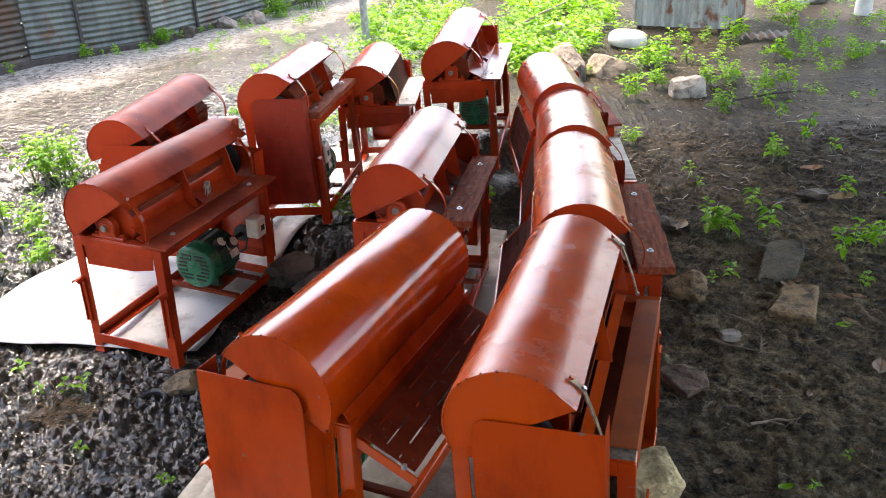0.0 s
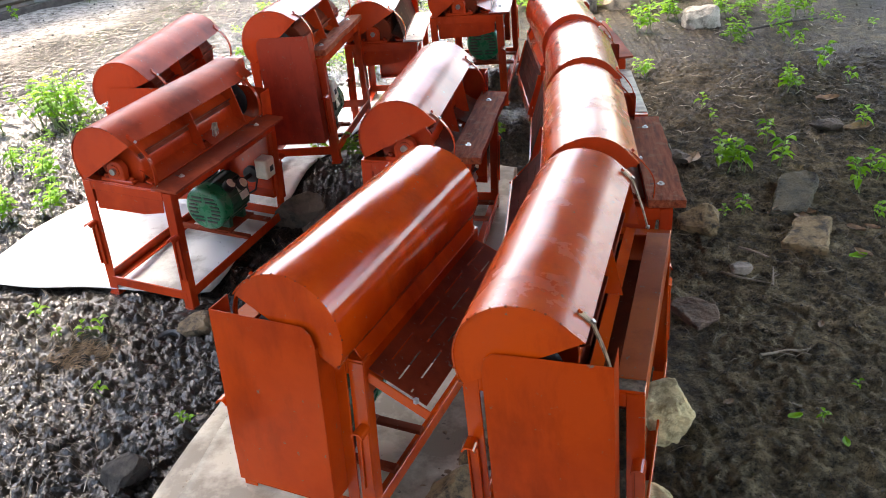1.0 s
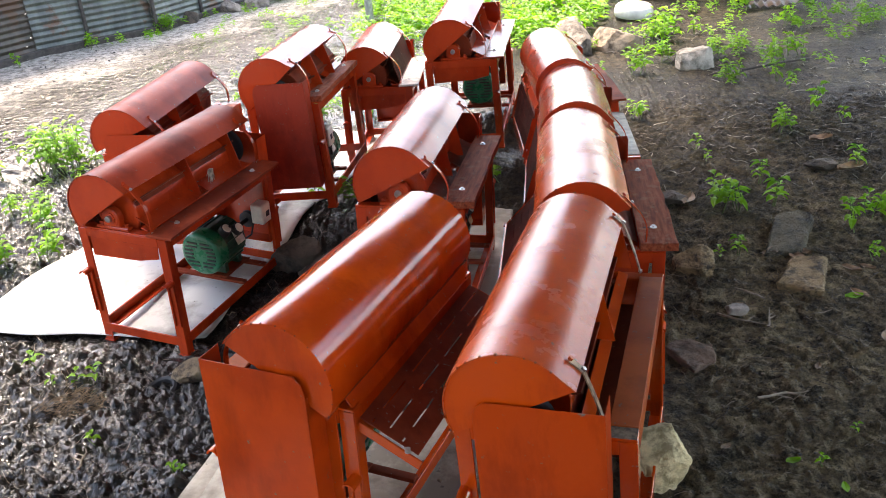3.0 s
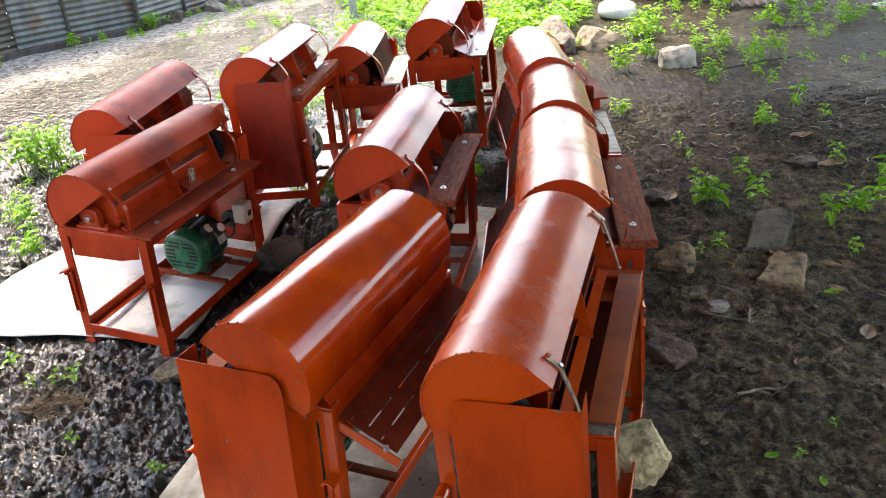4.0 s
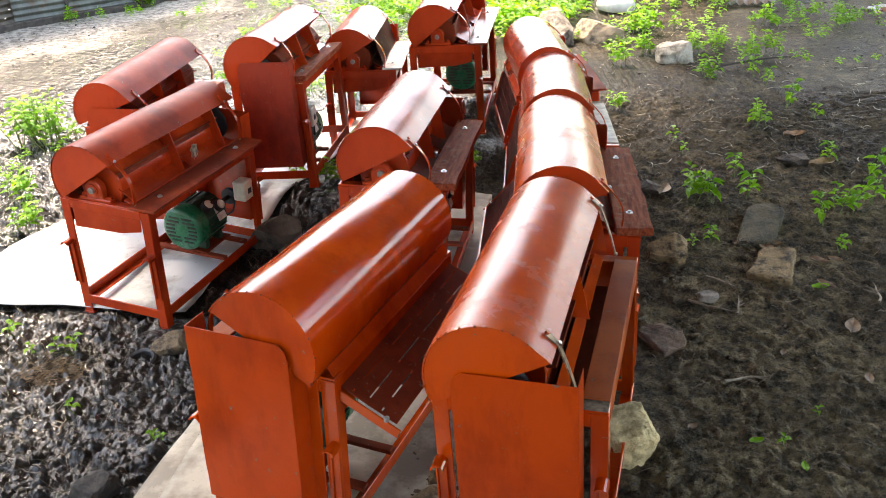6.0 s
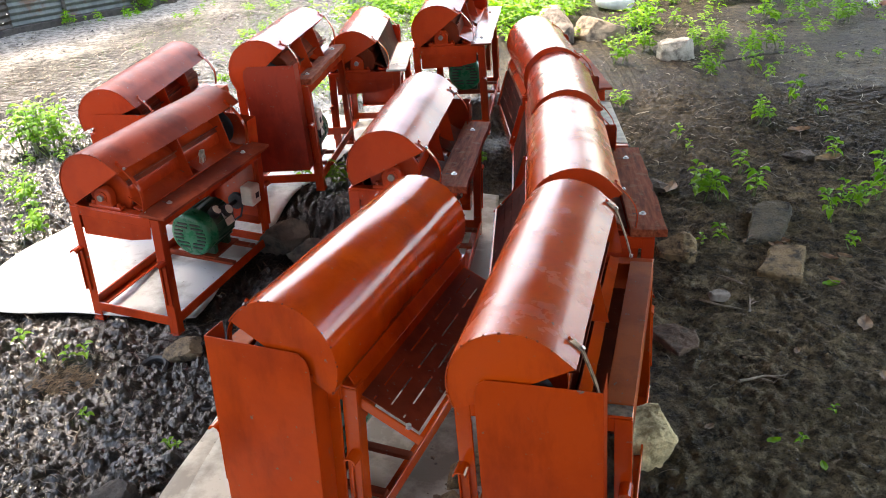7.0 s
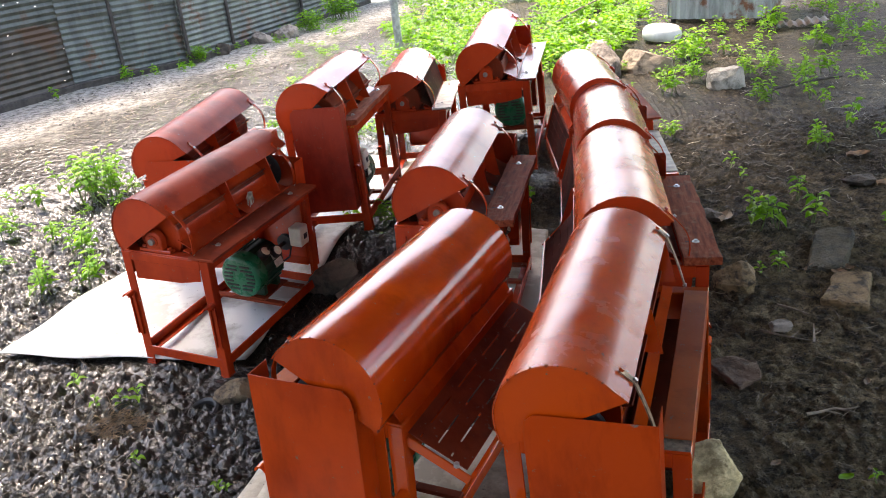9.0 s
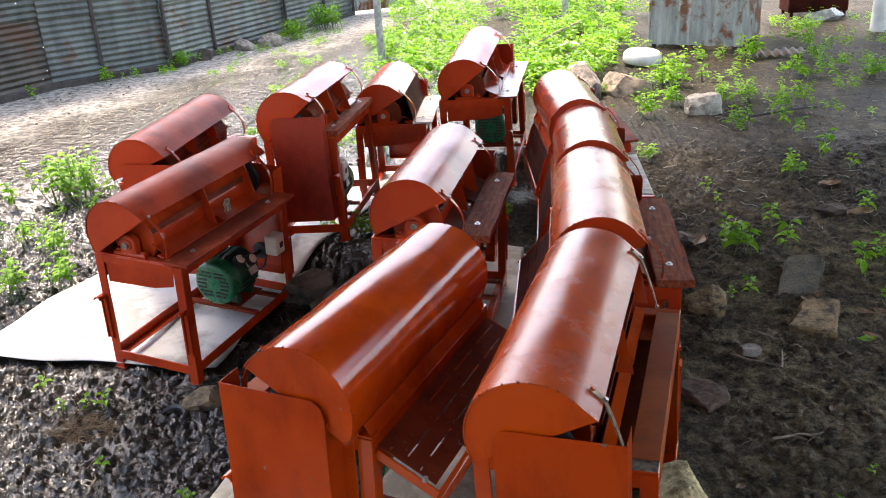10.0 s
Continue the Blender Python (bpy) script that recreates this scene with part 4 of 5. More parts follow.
# ---- sheets on the ground ----
def ground_sheet(name, label, mat, corners, thick, wobble, seed, nu=40, nv=40, lift=0.012, category="sheet"):
    """A sheet lying on the soil, its four sides uneven."""
    a, b2, c, d = [Vector((*p, 0)) for p in corners]
    verts = []
    for layer in (1, 0):
        for j in range(nv + 1):
            for i in range(nu + 1):
                u, v = i / nu, j / nv
                p = (a * (1 - u) + b2 * u) * (1 - v) + (d * (1 - u) + c * u) * v
                k = wobble
                p.x += k * noise.noise(Vector((p.x * 2.3 + seed, p.y * 2.3, 1.0)))
                p.y += k * noise.noise(Vector((p.x * 2.1, p.y * 2.1 + seed, 7.0)))
                z = smooth_ground(p.x, p.y) + lift + 0.008 * noise.noise(Vector((p.x * 2.6, p.y * 2.6, seed)))
                verts.append((p.x, p.y, z + (thick if layer else 0)))
    n1 = (nu + 1) * (nv + 1)
    faces = []
    for j in range(nv):
        for i in range(nu):
            q = (j * (nu + 1) + i, j * (nu + 1) + i + 1, (j + 1) * (nu + 1) + i + 1, (j + 1) * (nu + 1) + i)
            faces.append(q)
            faces.append(tuple(n1 + k for k in q[::-1]))
    rim = [i for i in range(nu)] + [nu + j * (nu + 1) for j in range(nv)] + [nv * (nu + 1) + nu - i for i in range(nu)] + [(nv - j) * (nu + 1) for j in range(nv)]
    for k in range(len(rim)):
        p, q = rim[k], rim[(k + 1) % len(rim)]
        faces.append((q, p, n1 + p, n1 + q))
    me = bpy.data.meshes.new(name)
    me.from_pydata(verts, [], faces)
    me.materials.append(mat)
    me.shade_smooth()
    return tagged(new(name, me), label, category)


ground_sheet("plastic_sheet", "white plastic sheet lying on the mud under machines", TARP, SHEETS[0], 0.003, 0.07, 3.0)
ground_sheet("board", "cracked cream board lying on the soil under a machine", BOARD, SHEETS[1], 0.012, 0.02, 11.0)
ground_sheet("board", "cream board overlapping a larger one on the soil", BOARD, ((-1.02, 1.38), (0.36, 1.30), (0.08, 2.60), (-0.86, 2.47)), 0.008, 0.012, 13.0, lift=0.026)
ground_sheet("board", "cream board strip seen between the rows of machines", BOARD, SHEETS[2], 0.010, 0.03, 17.0, 20, 20)


# ---- stones ----
def stone(name, label, mat, x, y, size, seed, sink=0.25, turn=0, angular=0.0):
    """A broken stone: a rounded block with chopped corners and a pitted skin."""
    bm = bmesh.new()
    bmesh.ops.create_icosphere(bm, subdivisions=5, radius=1.0)
    rnd = random.Random(seed)
    cuts = [(Vector((rnd.uniform(-1, 1), rnd.uniform(-1, 1), rnd.uniform(-0.6, 1))).normalized(), rnd.uniform(0.66, 0.98)) for _ in range(10)]
    power = 9.0 if angular else 3.2
    for v in bm.verts:
        c = v.co.normalized()
        v.co = c / (abs(c.x) ** power + abs(c.y) ** power + abs(c.z) ** power) ** (1 / power)
        for nrm, dist in cuts:
            d = v.co.dot(nrm) - dist * (1.42 if angular else 0.92)
            if d > 0:
                v.co -= nrm * d
        q = v.co.copy()
        v.co *= 1 + 0.10 * noise.noise(q * 1.4 + Vector((seed, 0, 0))) + 0.06 * noise.noise(q * 4 + Vector((0, seed, 0))) + 0.035 * noise.noise(q * 11) + 0.015 * noise.noise(q * 25)
        v.co.x, v.co.y, v.co.z = v.co.x * size[0] / 2, v.co.y * size[1] / 2, v.co.z * size[2] / 2
    ob = part(name, bm, mat, None, "", True)
    ob.matrix_world = pose(x, y, smooth_ground(x, y) + size[2] * (0.42 - sink), rnd.uniform(-6, 6), rnd.uniform(-6, 6), turn)
    return tagged(ob, label, name.replace("_", " "))


stone("limestone_block", "yellowish rough limestone block beside a machine leg", LIMESTONE, 0.605, 2.17, (0.17, 0.15, 0.18), 3, 0.1, 12, 1)
stone("limestone_block", "yellowish limestone block half hidden by the machine", LIMESTONE, 0.50, 1.78, (0.12, 0.16, 0.12), 5, 0.2, 20, 1)
stone("rock", "rough tan rock propping a machine leg in the mud", OCHRE_STONE, -1.215, 3.06, (0.20, 0.13, 0.075), 8, 0.22, 18)
stone("clod", "dark lump of mud lying near the cream board", MUD_LUMP, -1.18, 2.06, (0.17, 0.15, 0.13), 12, 0.2, 30)
stone("rock", "dark rock lying under the discharge chute", TAN_STONE, 0.0, 2.10, (0.26, 0.20, 0.12), 14, 0.3, 50)
stone("rock", "dark flat rock lying on the cream board", TAN_STONE, -0.09, 1.91, (0.24, 0.18, 0.12), 17, 0.2, 80)
stone("rock", "dark rock in the gap behind the front machine", BROWN_STONE, -0.93, 4.05, (0.30, 0.26, 0.20), 19, 0.3, 20)
stone("rock", "rounded dark rock under the feeding plank", BROWN_STONE, -0.72, 3.85, (0.26, 0.24, 0.16), 23, 0.3, 50)


def slab_stone(label, mat, outline, thick, tilt, seed):
    """A flat broken slab with chipped edges, half sunk in the soil; outline in metres on the ground."""
    cx, cy = sum(p[0] for p in outline) / len(outline), sum(p[1] for p in outline) / len(outline)
    bm = bmesh.new()
    slab(bm, [(x - cx, y - cy) for x, y in outline], 0.0, thick, axis=2)
    bmesh.ops.bevel(bm, geom=list(bm.edges), offset=thick * 0.16, segments=1, affect="EDGES", profile=0.5)
    bmesh.ops.triangulate(bm, faces=bm.faces)
    bmesh.ops.subdivide_edges(bm, edges=bm.edges, cuts=7, use_grid_fill=True)
    for v in bm.verts:
        q = Vector((v.co.x * 14, v.co.y * 14, v.co.z * 14 + seed))
        v.co += Vector((noise.noise(q), noise.noise(q + Vector((5, 0, 0))), 0.6 * noise.noise(q + Vector((0, 9, 0))))) * 0.016
        v.co.z += 0.006 * noise.noise(q * 4)
    ob = part("stone_slab", bm, mat, None, "", True)
    ob.matrix_world = pose(cx, cy, smooth_ground(cx, cy) - thick * 0.55, tilt[0], tilt[1], 0)
    return tagged(ob, label, "stone slab")


slab_stone("flat grey broken slab lying on the soil", SLATE, [(1.47, 3.72), (1.66, 3.73), (1.84, 4.06), (1.80, 4.13), (1.66, 4.11)], 0.075, (5, -3), 2)
slab_stone("flat tan stone slab half sunk in soil", TAN_STONE, [(1.43, 3.42), (1.52, 3.33), (1.60, 3.31), (1.72, 3.57), (1.58, 3.63)], 0.055, (3, -5), 5)
slab_stone("thin reddish stone flake by the row of machines", RED_STONE, [(0.80, 2.91), (0.86, 2.75), (0.97, 2.82), (0.99, 2.93), (0.91, 2.95), (0.84, 2.97)], 0.030, (4, 3), 8)
stone("rock", "brown earthy rock half buried in the soil", TAN_STONE, 1.13, 3.66, (0.27, 0.22, 0.15), 37, 0.30, 70)
stone("rock", "small pale stone among dry twigs", GREY_STONE, 1.17, 3.20, (0.10, 0.08, 0.05), 43, 0.2, 0)
stone("boulder", "large brown boulder behind the row of machines", BOULDER_STONE, 1.60, 8.4, (0.52, 0.38, 0.34), 47, 0.3, -20)
stone("boulder", "grey boulder beside the row of machines", GREY_STONE, 1.22, 8.45, (0.42, 0.45, 0.45), 53, 0.3, 30)
stone("boulder", "pale boulder in the weeds", PALE_CONCRETE, 1.2, 9.2, (0.40, 0.35, 0.32), 59, 0.3, 70)
stone("concrete_block", "pale concrete block among weeds", PALE_CONCRETE, 2.11, 7.42, (0.30, 0.22, 0.21), 61, 0.2, 8, 1)
stone("rock", "pale rock against the iron fence", GREY_STONE, -3.29, 12.65, (0.34, 0.3, 0.26), 67, 0.3, 0)
stone("rock", "pale rock at the foot of the iron fence", GREY_STONE, -2.96, 12.9, (0.36, 0.3, 0.28), 71, 0.3, 50)
stone("rock", "brown rock beside a fence post", BROWN_STONE, -3.70, 12.0, (0.32, 0.3, 0.24), 73, 0.3, 50)
stone("rock", "flat brown stone on the far soil", BROWN_STONE, 2.2, 4.85, (0.26, 0.14, 0.06), 79, 0.3, 10)
stone("rock", "pale stone in the weeds near the basin", PALE_CONCRETE, 1.34, 10.75, (0.34, 0.3, 0.24), 83, 0.3, 10)
stone("rock", "small brown stone beside the plank", BROWN_STONE, 1.22, 4.52, (0.16, 0.14, 0.08), 89, 0.3, 10)


# ---- fence and far things ----
def corrugated(bm, p, q, z0, z1, pitch, depth, across, thick=0.004, lean=0.0, dapple_holes=None):
    """A corrugated sheet from p to q; across: waves run upright, otherwise they lie level."""
    p, q = Vector((*p, 0)), Vector((*q, 0))
    d = q - p
    nrm = Vector((-d.y, d.x, 0)).normalized()
    length = d.length
    if across:
        n = max(8, int(length / pitch * 6))
        cols = [(k / n, nrm * depth * math.cos(k / n * length / pitch * math.tau)) for k in range(n + 1)]
        ring = []
        for z in (z0, z1):
            for off in (0, thick):
                ring.append([bm.verts.new(p + d * f + w + nrm * (off + lean * (z - z0)) + Vector((0, 0, z))) for f, w in cols])
        m = n
    else:
        hgt = z1 - z0
        n = max(8, int(hgt / pitch * 6))
        ring = []
        if dapple_holes:
            # a finer skin with small pieces missing here and there: bright dots for sun dapples
            cols = 70
            grid = [[[bm.verts.new(p + d * f / cols + nrm * (off + depth * math.cos(k / n * hgt / pitch * math.tau)) + Vector((0, 0, z0 + hgt * k / n))) for k in range(n + 1)] for f in range(cols + 1)] for off in (0, thick)]
            for f in range(cols):
                for k in range(n):
                    if dapple_holes.random() < 0.0035:
                        continue
                    for g in grid:
                        bm.faces.new((g[f][k], g[f + 1][k], g[f + 1][k + 1], g[f][k + 1]))
            return
        for f in (0, 1):
            for off in (0, thick):
                ring.append([bm.verts.new(p + d * f + nrm * (off + depth * math.cos(k / n * hgt / pitch * math.tau)) + Vector((0, 0, z0 + hgt * k / n))) for k in range(n + 1)])
        m = n
    for a, b2 in ((0, 2), (3, 1), (1, 0), (2, 3)):
        for k in range(m):
            bm.faces.new((ring[a][k], ring[a][k + 1], ring[b2][k + 1], ring[b2][k]))


FENCE_CUTS = ((0, 0.15, 0.29, 0.43, 0.57, 0.71, 0.86), (0, 0.385), (0, 0.19, 0.56, 0.80))


def make_fence():
    root = new("iron_fence")
    tagged(root, "patched fence of grey and rusty corrugated iron sheets", "fence", kind="structure")
    line = [Vector((-9.6, 1.7)), Vector((-5.12, 10.35)), Vector((-4.04, 11.43)), Vector((-2.09, 16.2))]
    stations = []
    for (a, b2), cuts in zip(zip(line, line[1:]), FENCE_CUTS):
        stations += [a.lerp(b2, f) for f in cuts]
    stations.append(line[-1])
    rnd = random.Random(4)
    for k, (a, b2) in enumerate(zip(stations, stations[1:])):
        d = (b2 - a).normalized()
        for row, (z0, z1) in enumerate(((-0.06, 0.86), (0.82, 1.66), (1.62, 2.3))):
            bm = bmesh.new()
            shift = 0.014 * (row % 2) + 0.034 * (k % 2)
            off = Vector((d.y, -d.x)) * shift
            corrugated(bm, a - d * 0.05 + off, b2 + d * 0.05 + off, z0 + rnd.uniform(-0.03, 0.03), z1 + rnd.uniform(-0.02, 0.02), 0.076, 0.011, False, dapple_holes=rnd if a.y < 10.2 else None)
            brown = (a.y < 10.2 and row == 0) or rnd.random() < 0.12 or (row == 2 and rnd.random() < 0.5)
            part("iron_sheet", bm, IRON_RUST if brown else IRON_DULL if a.y < 10.2 else IRON_GREY, root, "rusty corrugated sheet" if brown else "grey corrugated sheet", True)
        # a dark bar along the foot stands in for the shaded gap under the iron
        bm = bmesh.new()
        beam(bm, (a.x + 0.07 * d.y, a.y - 0.07 * d.x, 0.02), (b2.x + 0.07 * d.y, b2.y - 0.07 * d.x, 0.02), 0.04, 0.09, bevel=0.008)
        part("foot_gap_strip", bm, POST_DARK, root, "dark strip standing in for the shaded gap below the sheets")
    for st in stations:
        if st == line[1]:
            continue
        bm = bmesh.new()
        rod(bm, (st.x + 0.05, st.y - 0.03, -0.2), (st.x + 0.05, st.y - 0.03, 2.35), 0.026, 0.022, 9)
        part("fence_post", bm, POST_DARK, root, "dark timber post", True)
    bm = bmesh.new()
    corrugated(bm, (-2.09, 16.25), (-0.9, 16.6), 0.05, 1.9, 0.076, 0.010, True)
    part("iron_sheet", bm, IRON_PALE, root, "pale upright corrugated sheet", True)
    return root


make_fence()


def make_light_block_wall():
    """Unseen plain iron wall, added behind the camera to block low sky light on the machine fronts."""
    bm = bmesh.new()
    corrugated(bm, (9.0, -7.2), (-9.0, -7.2), -0.05, 2.5, 0.15, 0.02, True)
    tagged(part("wall_back", bm, IRON_BROWN, None, "", True), "unseen corrugated iron wall added to block light from behind", "wall", kind="structure")


make_light_block_wall()


def make_tin_bin():
    root = new("iron_enclosure")
    tagged(root, "small enclosure of rusty pale corrugated iron sheets", "enclosure")
    pts = [(2.36, 11.0), (3.36, 10.42), (3.95, 11.45), (2.95, 12.03)]
    for k in range(4):
        bm = bmesh.new()
        corrugated(bm, pts[k], pts[(k + 1) % 4], 0.03, 1.25 - 0.1 * (k % 2), 0.118, 0.017, True, 0.004, 0.05)
        part("iron_sheet", bm, IRON_PALE, root, "rust-streaked corrugated sheet", True)
    for x, y in pts:
        bm = bmesh.new()
        rod(bm, (x + (3.15 - x) * 0.12, y + (11.2 - y) * 0.12, -0.15), (x + (3.15 - x) * 0.12, y + (11.2 - y) * 0.12, 1.1), 0.03, n=9)
        part("corner_post", bm, POST_DARK, root, "", True)


make_tin_bin()

bm = bmesh.new()
rod(bm, (-1.01, 10.3, -0.2), (-1.04, 10.3, 3.4), 0.047, 0.045, 18)
rod(bm, (-1.01, 10.3, -0.02), (-1.01, 10.3, 0.05), 0.10, 0.07, 18)
tagged(part("pole", bm, POLE_GREY, None, "", True), "grey galvanised steel pole standing in the weeds", "pole")
bm = bmesh.new()
rod(bm, (1.62, 13.6, -0.2), (1.62, 13.6, 2.2), 0.05, 0.045, 14)
tagged(part("pole", bm, POLE_GREY, None, "", True), "thin grey post far behind the weeds", "pole")


def make_basin():
    bm = bmesh.new()
    prof = [(0.0, 0.14), (0.14, 0.138), (0.19, 0.127), (0.215, 0.10), (0.225, 0.05), (0.222, 0.015), (0.21, 0.0), (0.0, 0.0)]
    rings = []
    for r, z in prof:
        rings.append([bm.verts.new((r * math.cos(k * math.tau / 40), r * math.sin(k * math.tau / 40), z)) for k in range(40)])
    for A, B in zip(rings, rings[1:]):
        for k in range(40):
            bm.faces.new((A[k], A[(k + 1) % 40], B[(k + 1) % 40], B[k]))
    bmesh.ops.remove_doubles(bm, verts=bm.verts, dist=1e-5)
    ob = part("basin", bm, CHALK, None, "", True)
    ob.matrix_world = pose(2.08, 9.95, smooth_ground(2.08, 9.95) + 0.0, 4, 3, 0)
    tagged(ob, "white round upturned basin in the weeds", "basin")


make_basin()


def make_cabinet():
    root = new("cabinet")
    tagged(root, "brown rusty metal cabinet standing on the far soil", "cabinet")
    root.matrix_world = pose(5.25, 13.0, 0.0, 0, 0, -6)
    bm = bmesh.new()
    block(bm, (-0.42, -0.25, 0.06), (0.42, 0.3, 0.95), 0.01)
    part("body", bm, PAINT_CHUTE, root)
    for x in (-0.41, 0.005):
        bm = bmesh.new()
        block(bm, (x, -0.268, 0.09), (x + 0.405, -0.251, 0.92), 0.004)
        d = part("door", bm, PAINT_CHUTE, root)
        bm = bmesh.new()
        block(bm, (x + (0.36 if x < 0 else 0.02), -0.29, 0.5), (x + (0.385 if x < 0 else 0.045), -0.268, 0.6), 0.003)
        part("handle", bm, STEEL, d)
    for x in (-0.38, 0.36):
        for y in (-0.22, 0.25):
            bm = bmesh.new()
            block(bm, (x, y, -0.03), (x + 0.04, y + 0.04, 0.06))
            part("foot", bm, PAINT_CHUTE, root)


make_cabinet()
stone("plastic_bag", "crumpled grey bag lying before the cabinet", POLE_GREY, 5.2, 12.35, (0.62, 0.3, 0.2), 97, 0.1, 10)
bm = bmesh.new()
rod(bm, (5.42, 11.25, -0.15), (5.42, 11.25, 0.75), 0.11, 0.10, 18)
rod(bm, (5.42, 11.25, 0.75), (5.42, 11.25, 0.78), 0.10, 0.06, 18)
tagged(part("concrete_post", bm, CHALK, None, "", True), "short whitewashed concrete post", "post")


# ---- weeds ----
def leaf(bm, base, direction, length, width, droop):
    d = Vector(direction).normalized()
    side = d.cross(Vector((0, 0, 1)))
    side = side.normalized() if side.length > 0.05 else Vector((1, 0, 0))
    up = side.cross(d)
    base = Vector(base)
    p1 = base + d * length * 0.35 + up * length * 0.04
    p2 = base + d * length * 0.7 - Vector((0, 0, droop * length * 0.3))
    tip = base + d * length - Vector((0, 0, droop * length))
    fold = up * width * 0.22
    b0 = bm.verts.new(base)
    m1, m2, t = bm.verts.new(p1), bm.verts.new(p2), bm.verts.new(tip)
    l1, r1 = bm.verts.new(p1 + side * width * 0.5 + fold), bm.verts.new(p1 - side * width * 0.5 + fold)
    l2, r2 = bm.verts.new(p2 + side * width * 0.4 + fold), bm.verts.new(p2 - side * width * 0.4 + fold)
    for f in ((b0, m1, l1), (b0, r1, m1), (m1, m2, l2, l1), (m1, r1, r2, m2), (m2, t, l2), (m2, r2, t)):
        bm.faces.new(f)


def grow(lb, sb, x, y, z, height, leaves, size, rnd, stems=1, spread_by=0.02):
    """One weed: thin stems with paired, drooping leaves."""
    for _ in range(stems):
        ang, lean = rnd.uniform(0, math.tau), rnd.uniform(0.05, 0.55)
        h = height * rnd.uniform(0.6, 1.0)
        top = Vector((x + math.cos(ang) * lean * h, y + math.sin(ang) * lean * h, z + h))
        foot = Vector((x + rnd.gauss(0, spread_by), y + rnd.gauss(0, spread_by), z - 0.02))
        top += Vector((foot.x - x, foot.y - y, 0))
        if sb is not None:
            mid = foot.lerp(top, 0.5) + Vector((rnd.uniform(-0.02, 0.02), rnd.uniform(-0.02, 0.02), 0))
            rod(sb, foot, mid, 0.0035, 0.0028, 5, False)
            rod(sb, mid, top, 0.0028, 0.0015, 5, False)
        for k in range(leaves):
            f = 0.3 + 0.7 * (k + rnd.random() * 0.6) / leaves
            b = foot.lerp(top, min(1.0, f))
            a = k * 2.4 + rnd.uniform(-0.5, 0.5)
            leaf(lb, b, (math.cos(a), math.sin(a), rnd.uniform(-0.15, 0.6)), size * rnd.uniform(0.6, 1.15), size * rnd.uniform(0.42, 0.62), rnd.uniform(0.1, 0.45))


WEED_KINDS = {"sprig": (0.10, 5, 0.055, 1, 0.01), "seedling": (0.17, 7, 0.075, 2, 0.02), "weed": (0.21, 9, 0.082, 4, 0.05), "bush": (0.32, 9, 0.07, 30, 0.075)}
PROTOS = {}


def weed(kind, x, y, scale=1.0, turn=0.0, where=""):
    label = {"sprig": "tiny fresh green weed sprig in the soil", "seedling": "young green weed with broad leaves in soil",
             "weed": "leafy green weed growing in the mud", "bush": "bushy bright green weed clump in the mud"}[kind]
    m = pose(x, y, smooth_ground(x, y) - 0.005, 0, 0, turn) @ Matrix.Scale(1, 4)
    if kind in PROTOS:
        ob = copy_thing(PROTOS[kind], m)
    else:
        rnd = random.Random(kind)
        h, n, size, stems, wide = WEED_KINDS[kind]
        ob = new("weed_plant")
        lb, sb = bmesh.new(), bmesh.new()
        grow(lb, sb, 0, 0, 0, h, n, size, rnd, stems, wide)
        tagged(part("stalk", sb, STEM, ob), kind="stuff")
        me = bpy.data.meshes.new("foliage")
        lb.to_mesh(me)
        lb.free()
        me.materials.append(LEAF)
        lo = new("foliage", me)
        lo.parent = ob
        ob.matrix_world = m
        PROTOS[kind] = ob
    ob.scale = (scale,) * 3
    return tagged(ob, label, "weed", "weeds in the yard")


